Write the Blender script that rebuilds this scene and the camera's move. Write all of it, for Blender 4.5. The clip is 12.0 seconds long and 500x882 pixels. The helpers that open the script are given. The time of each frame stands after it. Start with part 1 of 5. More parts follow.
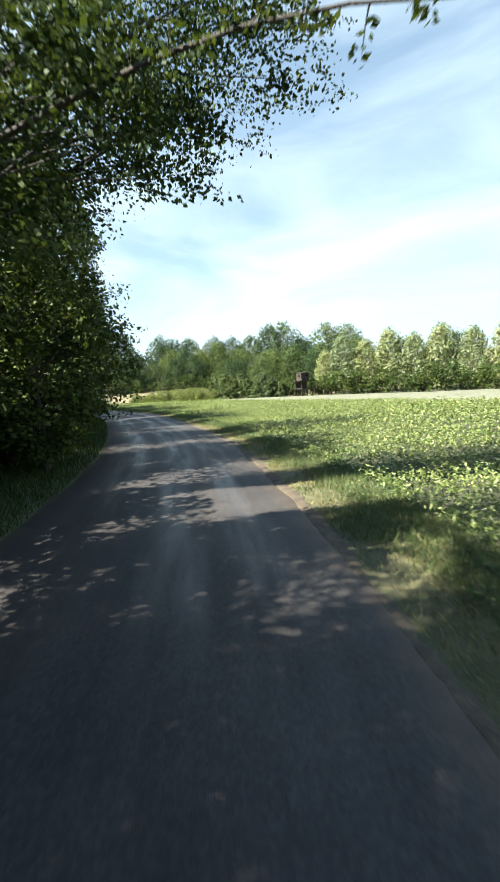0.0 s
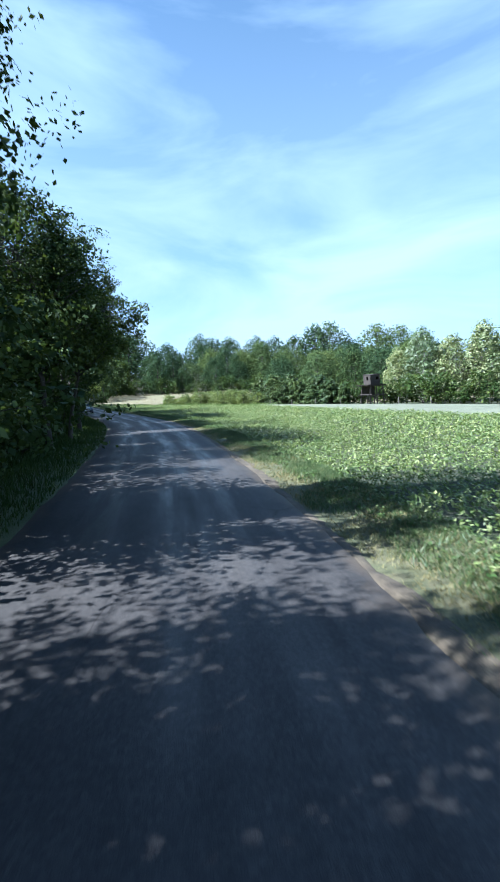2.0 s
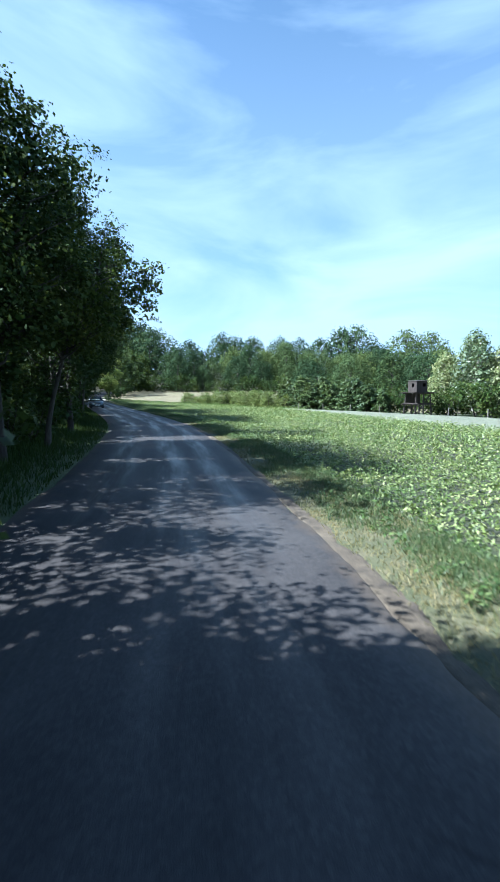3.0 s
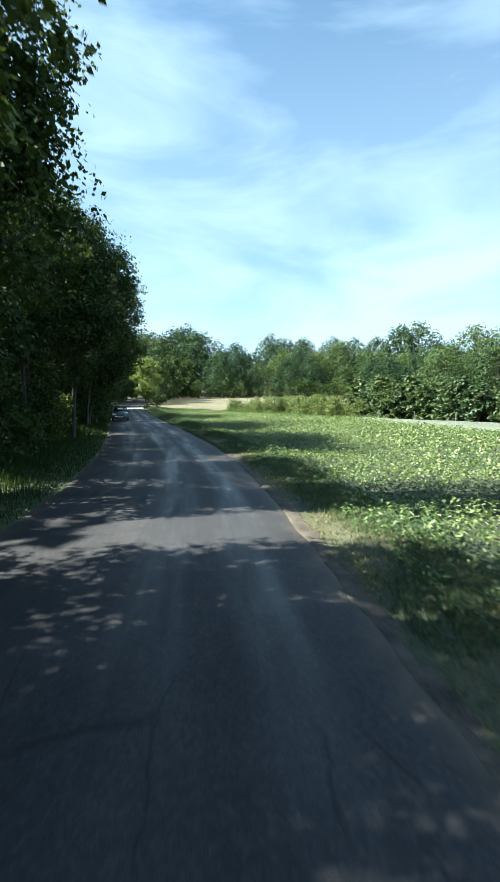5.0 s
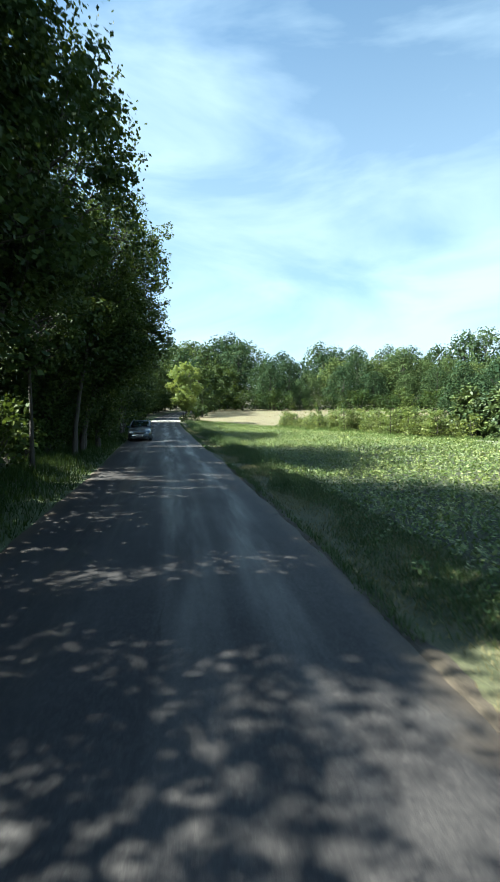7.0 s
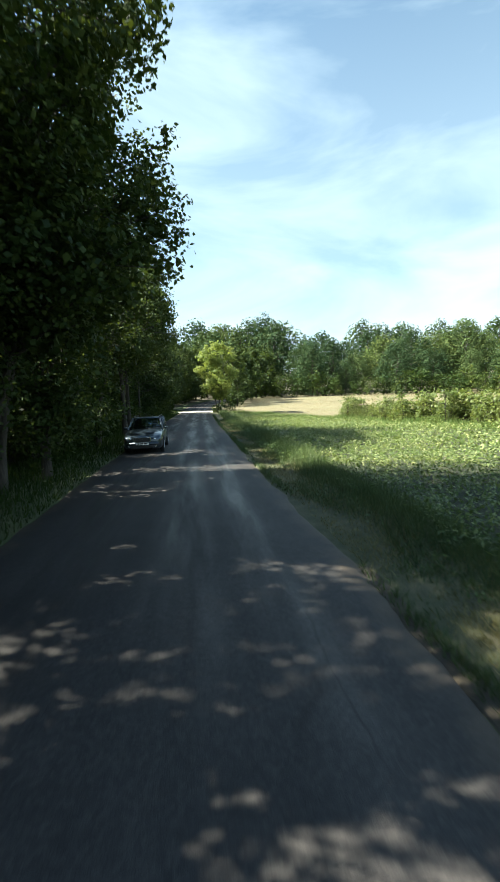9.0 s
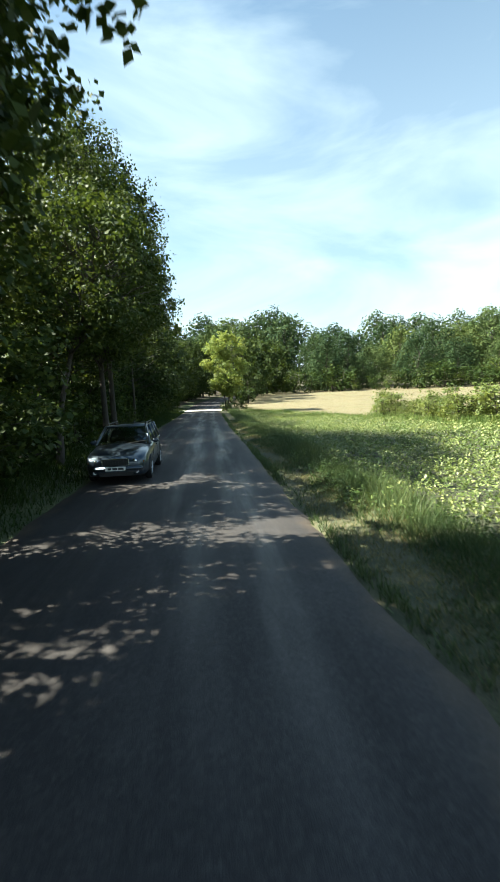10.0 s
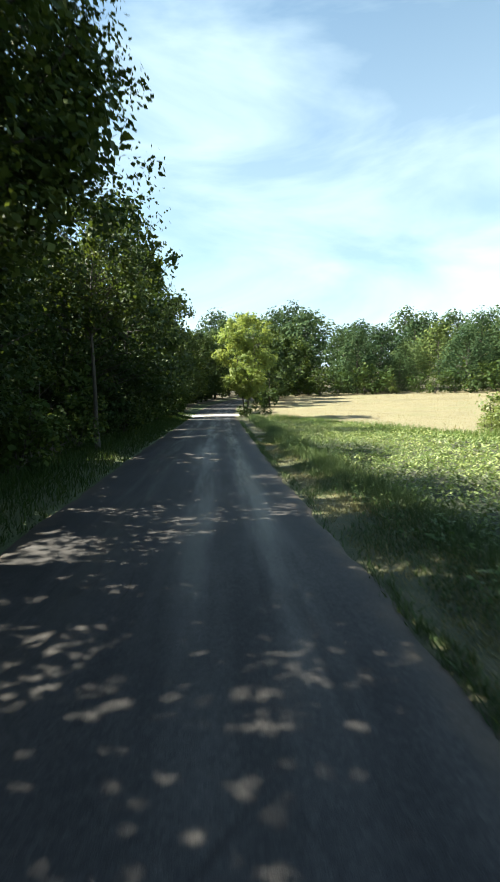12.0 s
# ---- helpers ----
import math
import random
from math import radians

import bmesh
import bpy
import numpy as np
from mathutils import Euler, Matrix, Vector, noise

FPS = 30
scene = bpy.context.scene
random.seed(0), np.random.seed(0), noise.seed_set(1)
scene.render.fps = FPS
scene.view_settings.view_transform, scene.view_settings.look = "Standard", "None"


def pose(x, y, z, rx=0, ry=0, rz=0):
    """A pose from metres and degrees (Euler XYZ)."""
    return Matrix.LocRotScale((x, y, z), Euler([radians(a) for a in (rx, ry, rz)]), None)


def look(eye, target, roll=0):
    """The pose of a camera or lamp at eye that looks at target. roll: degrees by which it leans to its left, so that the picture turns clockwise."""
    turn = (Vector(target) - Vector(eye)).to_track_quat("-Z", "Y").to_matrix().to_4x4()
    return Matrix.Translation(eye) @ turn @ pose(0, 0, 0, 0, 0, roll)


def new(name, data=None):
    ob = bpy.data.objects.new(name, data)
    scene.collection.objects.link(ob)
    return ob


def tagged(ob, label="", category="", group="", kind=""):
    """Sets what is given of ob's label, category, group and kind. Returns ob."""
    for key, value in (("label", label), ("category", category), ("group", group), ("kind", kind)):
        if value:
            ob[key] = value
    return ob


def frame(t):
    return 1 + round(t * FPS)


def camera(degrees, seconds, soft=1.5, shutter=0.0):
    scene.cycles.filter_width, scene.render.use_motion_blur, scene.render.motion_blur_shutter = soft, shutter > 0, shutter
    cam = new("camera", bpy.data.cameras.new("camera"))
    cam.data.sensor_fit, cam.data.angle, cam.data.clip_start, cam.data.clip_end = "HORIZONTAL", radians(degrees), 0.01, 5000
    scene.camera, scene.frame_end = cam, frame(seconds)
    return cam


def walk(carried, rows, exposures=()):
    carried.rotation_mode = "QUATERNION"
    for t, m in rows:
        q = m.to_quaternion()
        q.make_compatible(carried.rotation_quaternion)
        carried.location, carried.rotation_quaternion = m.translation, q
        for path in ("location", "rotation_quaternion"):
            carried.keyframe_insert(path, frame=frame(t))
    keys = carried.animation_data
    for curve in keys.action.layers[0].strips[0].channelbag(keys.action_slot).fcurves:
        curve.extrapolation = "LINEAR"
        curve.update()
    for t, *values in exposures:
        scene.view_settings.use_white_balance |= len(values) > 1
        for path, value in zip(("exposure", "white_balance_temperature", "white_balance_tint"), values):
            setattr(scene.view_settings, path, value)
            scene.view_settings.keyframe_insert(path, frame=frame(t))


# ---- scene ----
cam = camera(57.3, 12.0, soft=1.5, shutter=0.2)
# seconds, x, y, z, yaw, pitch, roll
ROWS = [
    (0.0, -0.000, 0.000, 2.256, -0.37, -6.98, 4.16),
    (0.5, -0.364, 3.626, 2.270, 1.11, -6.93, 5.00),
    (1.0, -0.886, 7.280, 2.246, 2.25, -7.00, 4.67),
    (1.5, -1.553, 10.969, 2.263, 3.50, -6.42, 3.37),
    (2.0, -2.140, 14.403, 2.273, 4.35, -6.32, 2.43),
    (2.5, -2.865, 17.745, 2.224, 5.53, -6.65, 0.87),
    (3.0, -3.680, 21.033, 2.225, 6.78, -6.10, -0.40),
    (3.2, -4.004, 22.432, 2.206, 7.63, -5.83, 0.65),
    (4.8, -6.770, 33.633, 2.275, 11.95, -6.00, 0.54),
    (5.0, -7.247, 35.021, 2.265, 12.57, -5.45, 0.51),
    (5.5, -8.497, 38.518, 2.247, 13.98, -7.06, 0.59),
    (6.0, -9.825, 42.020, 2.245, 15.07, -5.58, 0.31),
    (6.5, -11.191, 45.349, 2.226, 16.53, -4.92, 0.93),
    (7.0, -12.538, 48.448, 2.273, 17.72, -3.89, -0.03),
    (7.2, -13.050, 49.675, 2.194, 18.36, -3.62, 0.62),
    (8.8, -18.084, 59.954, 2.209, 21.61, -5.72, 1.83),
    (9.0, -18.783, 61.259, 2.221, 21.76, -5.42, 1.67),
    (9.5, -20.467, 64.517, 2.246, 22.46, -5.11, 2.82),
    (10.0, -22.167, 67.701, 2.234, 22.70, -5.83, 2.36),
    (10.5, -23.822, 70.833, 2.272, 22.94, -5.27, 2.42),
    (11.0, -25.677, 74.259, 2.266, 23.32, -5.34, 1.70),
    (11.5, -27.556, 77.579, 2.254, 23.56, -5.20, 1.45),
    (12.0, -29.337, 80.839, 2.241, 24.16, -5.55, 1.43),
]
EXPOSURES = [(0.0, 2.45, 6350, 5), (0.5, 2.35, 5600, 6), (1.5, 2.25, 4950, 6), (3.0, 2.2, 4900, 5), (5.0, 2.33, 5500, -2), (7.0, 2.36, 5700, -2), (9.0, 2.45, 6250, -1), (12.0, 2.5, 6400, 0)]
walk(cam, [(t, pose(x, y, z, 90 + pitch, roll, yaw)) for t, x, y, z, yaw, pitch, roll in ROWS], EXPOSURES)

# ---------------------------------------------------------------- world and sun
SUN_EL, SUN_X, SUN_Y = radians(42), -0.951, -0.309
world = bpy.data.worlds.new("world")
scene.world = world
world.use_nodes = True
wn, wl = world.node_tree.nodes, world.node_tree.links
wn.clear()
w_out = wn.new("ShaderNodeOutputWorld")
w_bg = wn.new("ShaderNodeBackground")
sky = wn.new("ShaderNodeTexSky")
sky.sky_type, sky.sun_disc = "NISHITA", False
sky.sun_elevation, sky.sun_rotation = SUN_EL, math.atan2(SUN_X, SUN_Y)
sky.air_density, sky.dust_density, sky.ozone_density = 1.0, 0.6, 1.6
w_co = wn.new("ShaderNodeTexCoord")
w_map = wn.new("ShaderNodeMapping")
w_map.inputs["Scale"].default_value = (1.0, 1.0, 3.4)
w_map.inputs["Rotation"].default_value = (0.0, 0.22, 0.5)
w_noise = wn.new("ShaderNodeTexNoise")
w_noise.inputs["Scale"].default_value, w_noise.inputs["Detail"].default_value = 2.1, 6.0
w_noise.inputs["Roughness"].default_value, w_noise.inputs["Distortion"].default_value = 0.52, 0.5
w_sep = wn.new("ShaderNodeSeparateXYZ")
w_low = wn.new("ShaderNodeMapRange")
w_low.inputs["From Min"].default_value, w_low.inputs["From Max"].default_value = 0.0, 0.62
w_low.clamp = False
w_low.inputs["To Min"].default_value, w_low.inputs["To Max"].default_value = 0.44, 0.04
w_add = wn.new("ShaderNodeMath")
w_ramp = wn.new("ShaderNodeValToRGB")
w_ramp.color_ramp.elements[0].position, w_ramp.color_ramp.elements[1].position = 0.40, 0.94
w_mix = wn.new("ShaderNodeMixRGB")
w_mix.inputs["Color2"].default_value = (4.0, 4.7, 5.2, 1)
wl.new(w_co.outputs["Generated"], w_map.inputs["Vector"])
wl.new(w_map.outputs["Vector"], w_noise.inputs["Vector"])
wl.new(w_co.outputs["Generated"], w_sep.inputs["Vector"])
wl.new(w_sep.outputs["Z"], w_low.inputs["Value"])
wl.new(w_noise.outputs["Fac"], w_add.inputs[0])
wl.new(w_low.outputs["Result"], w_add.inputs[1])
wl.new(w_add.outputs["Value"], w_ramp.inputs["Fac"])
w_haze = wn.new("ShaderNodeMapRange")
w_haze.inputs["From Min"].default_value, w_haze.inputs["From Max"].default_value = 0.40, 0.82
w_haze.inputs["To Min"].default_value, w_haze.inputs["To Max"].default_value = 0.42, 0.0
w_veil = wn.new("ShaderNodeMath")
w_veil.operation = "MAXIMUM"
wl.new(w_sep.outputs["Z"], w_haze.inputs["Value"])
wl.new(w_haze.outputs["Result"], w_veil.inputs[0])
wl.new(w_ramp.outputs["Color"], w_veil.inputs[1])
wl.new(w_veil.outputs["Value"], w_mix.inputs["Fac"])
w_tint = wn.new("ShaderNodeMixRGB")
w_tint.blend_type = "MULTIPLY"
w_tint.inputs["Fac"].default_value, w_tint.inputs["Color2"].default_value = 1.0, (0.58, 0.76, 0.80, 1)
wl.new(sky.outputs["Color"], w_tint.inputs["Color1"])
wl.new(w_tint.outputs["Color"], w_mix.inputs["Color1"])
wl.new(w_mix.outputs["Color"], w_bg.inputs["Color"])
w_bg.inputs["Strength"].default_value = 0.05
wl.new(w_bg.outputs["Background"], w_out.inputs["Surface"])

sun = new("sun", bpy.data.lights.new("sun", "SUN"))
sun.data.energy, sun.data.angle, sun.data.color = 5.0, radians(0.53), (1.0, 0.93, 0.80)
sun.matrix_world = look((SUN_X * math.cos(SUN_EL), SUN_Y * math.cos(SUN_EL), math.sin(SUN_EL)), (0, 0, 0))


# ---------------------------------------------------------------- materials
def mat(name):
    m = bpy.data.materials.new(name)
    m.use_nodes = True
    return m, m.node_tree.nodes, m.node_tree.links, m.node_tree.nodes["Principled BSDF"]


def noise_node(n, l, scale, detail=4.0, rough=0.6, coord="Object", stretch=None):
    co = n.new("ShaderNodeTexCoord")
    tex = n.new("ShaderNodeTexNoise")
    tex.inputs["Scale"].default_value, tex.inputs["Detail"].default_value, tex.inputs["Roughness"].default_value = scale, detail, rough
    if stretch:
        mp = n.new("ShaderNodeMapping")
        mp.inputs["Scale"].default_value = stretch
        l.new(co.outputs[coord], mp.inputs["Vector"])
        l.new(mp.outputs["Vector"], tex.inputs["Vector"])
    else:
        l.new(co.outputs[coord], tex.inputs["Vector"])
    return tex.outputs["Fac"]


def ramp(n, l, fac, stops):
    r = n.new("ShaderNodeValToRGB")
    e = r.color_ramp.elements
    while len(e) < len(stops):
        e.new(0.5)
    for k, (p, c) in enumerate(stops):
        e[k].position, e[k].color = p, (*c, 1)
    l.new(fac, r.inputs["Fac"])
    return r.outputs["Color"]


def mixc(n, l, fac, a, b, mode="MIX"):
    m = n.new("ShaderNodeMixRGB")
    m.blend_type = mode
    for sock, v in ((m.inputs["Fac"], fac), (m.inputs["Color1"], a), (m.inputs["Color2"], b)):
        if isinstance(v, bpy.types.NodeSocket):
            l.new(v, sock)
        elif isinstance(v, (int, float)):
            sock.default_value = v
        else:
            sock.default_value = (*v, 1)
    return m.outputs["Color"]


def bump(n, l, p, height, strength, distance=0.02):
    b = n.new("ShaderNodeBump")
    b.inputs["Strength"].default_value, b.inputs["Distance"].default_value = strength, distance
    l.new(height, b.inputs["Height"])
    l.new(b.outputs["Normal"], p.inputs["Normal"])


def surface(name, stops, scale, rough, fine=60.0, bump_strength=0.3, large=0.15, metal=0.0, distance=0.02, stretch=None):
    """Two scales of variation over a colour ramp, with fine relief."""
    m, n, l, p = mat(name)
    a = noise_node(n, l, scale, 5, stretch=stretch)
    b = noise_node(n, l, fine, 3, stretch=stretch)
    c = ramp(n, l, a, stops)
    g = ramp(n, l, b, [(0.3, (1 - large,) * 3), (0.75, (1 + large,) * 3)])
    l.new(mixc(n, l, 1.0, c, g, "MULTIPLY"), p.inputs["Base Color"])
    p.inputs["Roughness"].default_value, p.inputs["Metallic"].default_value = rough, metal
    bump(n, l, p, b, bump_strength, distance)
    return m


def leaf_mat(name, dark, mid, light, through_col, share=0.35, rough=0.5, spec=0.35):
    """Leaves that vary one by one and let some light through."""
    m, n, l, p = mat(name)
    geo = n.new("ShaderNodeNewGeometry")
    big = noise_node(n, l, 0.55, 2)
    col = ramp(n, l, geo.outputs["Random Per Island"], [(0.0, dark), (0.55, mid), (1.0, light)])
    tint = ramp(n, l, big, [(0.35, (0.78, 0.85, 0.8)), (0.65, (1.15, 1.08, 1.0))])
    col = mixc(n, l, 1.0, col, tint, "MULTIPLY")
    info = n.new("ShaderNodeObjectInfo")
    own = ramp(n, l, info.outputs["Random"], [(0.0, (0.76, 0.82, 0.92)), (0.5, (1.0, 1.0, 1.0)), (1.0, (1.26, 1.16, 0.96))])
    col = mixc(n, l, 1.0, col, own, "MULTIPLY")
    l.new(col, p.inputs["Base Color"])
    p.inputs["Roughness"].default_value = rough
    p.inputs["Specular IOR Level"].default_value = spec
    tr = n.new("ShaderNodeBsdfTranslucent")
    l.new(mixc(n, l, 1.0, tint, through_col, "MULTIPLY"), tr.inputs["Color"])
    mx = n.new("ShaderNodeMixShader")
    mx.inputs["Fac"].default_value = share
    l.new(p.outputs["BSDF"], mx.inputs[1])
    l.new(tr.outputs["BSDF"], mx.inputs[2])
    l.new(mx.outputs["Shader"], n["Material Output"].inputs["Surface"])
    return m


def asphalt():
    m, n, l, p = mat("asphalt")
    uv = n.new("ShaderNodeTexCoord")
    sep = n.new("ShaderNodeSeparateXYZ")
    l.new(uv.outputs["UV"], sep.inputs["Vector"])

    def band(centre, width):
        d = n.new("ShaderNodeMath")
        d.operation = "SUBTRACT"
        d.inputs[1].default_value = centre
        l.new(sep.outputs["X"], d.inputs[0])
        a = n.new("ShaderNodeMath")
        a.operation = "ABSOLUTE"
        l.new(d.outputs[0], a.inputs[0])
        r = n.new("ShaderNodeMapRange")
        r.inputs["From Min"].default_value, r.inputs["From Max"].default_value = width, width * 0.25
        r.interpolation_type = "SMOOTHSTEP"
        l.new(a.outputs[0], r.inputs["Value"])
        return r.outputs["Result"]

    grain = noise_node(n, l, 180, 3, 0.7)
    stone = n.new("ShaderNodeTexVoronoi")
    stone.inputs["Scale"].default_value = 95
    co = n.new("ShaderNodeTexCoord")
    l.new(co.outputs["Object"], stone.inputs["Vector"])
    blot = noise_node(n, l, 0.55, 5)
    along = noise_node(n, l, 1.0, 4, coord="UV", stretch=(1.5, 0.16, 1))
    base = ramp(n, l, blot, [(0.3, (0.043, 0.039, 0.039)), (0.7, (0.066, 0.060, 0.058))])
    streak = ramp(n, l, along, [(0.35, (0.82, 0.82, 0.84)), (0.68, (1.14, 1.13, 1.12))])
    base = mixc(n, l, 0.8, base, streak, "MULTIPLY")
    chips = ramp(n, l, stone.outputs["Distance"], [(0.05, (1.45, 1.42, 1.38)), (0.45, (0.8, 0.8, 0.8))])
    base = mixc(n, l, 0.75, base, chips, "MULTIPLY")
    coarse = n.new("ShaderNodeTexVoronoi")
    coarse.inputs["Scale"].default_value = 34
    l.new(co.outputs["Object"], coarse.inputs["Vector"])
    speck = ramp(n, l, coarse.outputs["Color"], [(0.15, (0.62, 0.62, 0.64)), (0.55, (1.0, 1.0, 1.0)), (0.95, (1.7, 1.66, 1.6))])
    base = mixc(n, l, 0.45, base, speck, "MULTIPLY")
    # dusty edges
    edge = n.new("ShaderNodeMapRange")
    ab = n.new("ShaderNodeMath")
    ab.operation = "ABSOLUTE"
    l.new(sep.outputs["X"], ab.inputs[0])
    wob = n.new("ShaderNodeMath")
    wob.operation = "MULTIPLY_ADD"
    wob.inputs[1].default_value, wob.inputs[2].default_value = 0.9, -0.45
    l.new(noise_node(n, l, 1.6, 5), wob.inputs[0])
    ad = n.new("ShaderNodeMath")
    l.new(ab.outputs[0], ad.inputs[0])
    l.new(wob.outputs[0], ad.inputs[1])
    edge.inputs["From Min"].default_value, edge.inputs["From Max"].default_value = 2.25, 2.95
    l.new(ad.outputs[0], edge.inputs["Value"])
    base = mixc(n, l, edge.outputs["Result"], base, (0.13, 0.095, 0.064))
    # cracks
    crack = n.new("ShaderNodeTexVoronoi")
    crack.feature = "DISTANCE_TO_EDGE"
    crack.inputs["Scale"].default_value = 0.5
    mp = n.new("ShaderNodeMapping")
    mp.inputs["Scale"].default_value = (1.2, 0.42, 1)
    wn2 = n.new("ShaderNodeTexNoise")
    wn2.inputs["Scale"].default_value = 2.4
    l.new(uv.outputs["UV"], wn2.inputs["Vector"])
    l.new(mixc(n, l, 0.12, uv.outputs["UV"], wn2.outputs["Color"], "ADD"), mp.inputs["Vector"])
    l.new(mp.outputs["Vector"], crack.inputs["Vector"])
    cr = ramp(n, l, crack.outputs["Distance"], [(0.0, (0.6, 0.58, 0.58)), (0.010, (1, 1, 1))])
    gate = ramp(n, l, noise_node(n, l, 0.3, 3), [(0.54, (0, 0, 0)), (0.62, (1, 1, 1))])
    base = mixc(n, l, gate, base, mixc(n, l, 1.0, base, cr, "MULTIPLY"))
    l.new(base, p.inputs["Base Color"])
    # polished wheel tracks
    t = None
    for c, wd in ((-1.2, 0.75), (0.35, 0.7), (1.5, 0.6)):
        b = band(c, wd)
        if t is None:
            t = b
        else:
            mx = n.new("ShaderNodeMath")
            mx.operation = "MAXIMUM"
            l.new(t, mx.inputs[0])
            l.new(b, mx.inputs[1])
            t = mx.outputs[0]
    wear = n.new("ShaderNodeMath")
    wear.operation = "MULTIPLY"
    l.new(t, wear.inputs[0])
    gate2 = n.new("ShaderNodeMapRange")
    gate2.inputs["From Min"].default_value, gate2.inputs["From Max"].default_value = 0.38, 0.62
    l.new(along, gate2.inputs["Value"])
    l.new(gate2.outputs["Result"], wear.inputs[1])
    rr = n.new("ShaderNodeMapRange")
    rr.inputs["To Min"].default_value, rr.inputs["To Max"].default_value = 0.66, 0.35
    l.new(wear.outputs[0], rr.inputs["Value"])
    l.new(rr.outputs["Result"], p.inputs["Roughness"])
    p.inputs["Specular IOR Level"].default_value = 0.15
    hmix = mixc(n, l, 0.5, grain, stone.outputs["Distance"])
    bump(n, l, p, hmix, 0.35, 0.008)
    return m


M_ROAD = asphalt()
M_SOIL = surface("field_soil", [(0.3, (0.028, 0.034, 0.014)), (0.7, (0.058, 0.058, 0.028))], 1.2, 0.95, 30, 0.8, 0.3, distance=0.05)
M_VERGE = surface("dry_verge", [(0.25, (0.045, 0.052, 0.020)), (0.5, (0.080, 0.078, 0.036)), (0.75, (0.130, 0.106, 0.058))], 2.6, 0.95, 38, 0.5, 0.45, distance=0.02)
M_SHOULDER = surface("shoulder_soil", [(0.3, (0.040, 0.029, 0.020)), (0.55, (0.085, 0.064, 0.042)), (0.75, (0.13, 0.10, 0.066))], 3.2, 0.95, 45, 0.5, 0.45, distance=0.02)
M_GRASS = surface("grass_ground", [(0.3, (0.045, 0.065, 0.022)), (0.7, (0.10, 0.11, 0.045))], 0.9, 0.95, 40, 0.8, 0.3, distance=0.05)
M_STRAW = surface("straw_meadow", [(0.3, (0.115, 0.098, 0.050)), (0.5, (0.175, 0.146, 0.080)), (0.7, (0.135, 0.130, 0.062))], 0.16, 0.95, 9, 0.8, 0.28, distance=0.2)
M_PALE = surface("pale_crop", [(0.3, (0.128, 0.136, 0.090)), (0.7, (0.172, 0.176, 0.120))], 0.5, 0.95, 16, 0.8, 0.22, distance=0.15)
# pale enough to paint the sunlit band on the far lane
M_SUNLIT_BAND = surface("pale_sunlit_band", [(0.3, (0.26, 0.24, 0.21)), (0.7, (0.40, 0.38, 0.34))], 2.0, 0.95, 60, 0.9, 0.3, distance=0.03)
M_WOODS = surface("forest_floor", [(0.3, (0.035, 0.028, 0.018)), (0.7, (0.075, 0.065, 0.035))], 1.1, 0.95, 25, 0.8, 0.3, distance=0.05)
M_BARK = surface("bark", [(0.3, (0.026, 0.022, 0.017)), (0.7, (0.060, 0.050, 0.040))], 2.5, 0.9, 22, 0.9, 0.35, distance=0.03, stretch=(1, 1, 0.25))
M_PALE_BARK = surface("pale_bark", [(0.3, (0.2, 0.185, 0.16)), (0.7, (0.36, 0.34, 0.30))], 2.5, 0.9, 22, 0.7, 0.3, distance=0.03, stretch=(1, 1, 0.3))
L_LINDEN = leaf_mat("linden_leaf", (0.018, 0.032, 0.010), (0.038, 0.058, 0.016), (0.080, 0.102, 0.028), (0.16, 0.21, 0.03), 0.13, 0.6, 0.10)
# also colours the grass below the trees, dark in place of shade
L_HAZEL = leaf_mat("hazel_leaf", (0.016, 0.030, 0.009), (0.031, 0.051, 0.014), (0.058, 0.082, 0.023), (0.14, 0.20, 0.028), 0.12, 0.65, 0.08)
L_OAK = leaf_mat("oak_leaf", (0.015, 0.028, 0.010), (0.030, 0.049, 0.015), (0.060, 0.082, 0.025), (0.12, 0.17, 0.026), 0.11, 0.6, 0.10)
L_MAPLE = leaf_mat("bright_leaf", (0.085, 0.120, 0.030), (0.145, 0.180, 0.045), (0.225, 0.255, 0.080), (0.34, 0.40, 0.08), 0.34, 0.5, 0.2)
L_POPLAR = leaf_mat("poplar_leaf", (0.075, 0.105, 0.045), (0.130, 0.160, 0.075), (0.29, 0.31, 0.20), (0.24, 0.29, 0.10), 0.28, 0.45, 0.3)
L_FAR = leaf_mat("woodland_leaf", (0.022, 0.041, 0.021), (0.036, 0.060, 0.028), (0.060, 0.086, 0.038), (0.09, 0.13, 0.04), 0.10, 0.7, 0.04)
L_FAR2 = leaf_mat("woodland_leaf_pale", (0.040, 0.064, 0.026), (0.066, 0.094, 0.036), (0.102, 0.128, 0.052), (0.13, 0.17, 0.045), 0.12, 0.7, 0.04)
L_SPRUCE = leaf_mat("conifer_spray", (0.036, 0.062, 0.026), (0.066, 0.098, 0.036), (0.115, 0.145, 0.055), (0.12, 0.16, 0.04), 0.18)
# the palest crop tone paints sun glints onto single leaves
L_CROP = leaf_mat("crop_leaf", (0.042, 0.070, 0.020), (0.102, 0.142, 0.044), (0.30, 0.335, 0.170), (0.20, 0.26, 0.05), 0.22, 0.45, 0.25)
L_BLADE = leaf_mat("grass_blade", (0.034, 0.062, 0.026), (0.060, 0.096, 0.040), (0.115, 0.14, 0.066), (0.13, 0.18, 0.05), 0.22)
L_WEEDS = leaf_mat("weed_leaf", (0.04, 0.075, 0.024), (0.072, 0.115, 0.036), (0.15, 0.185, 0.075), (0.16, 0.22, 0.05), 0.25, 0.5, 0.2)
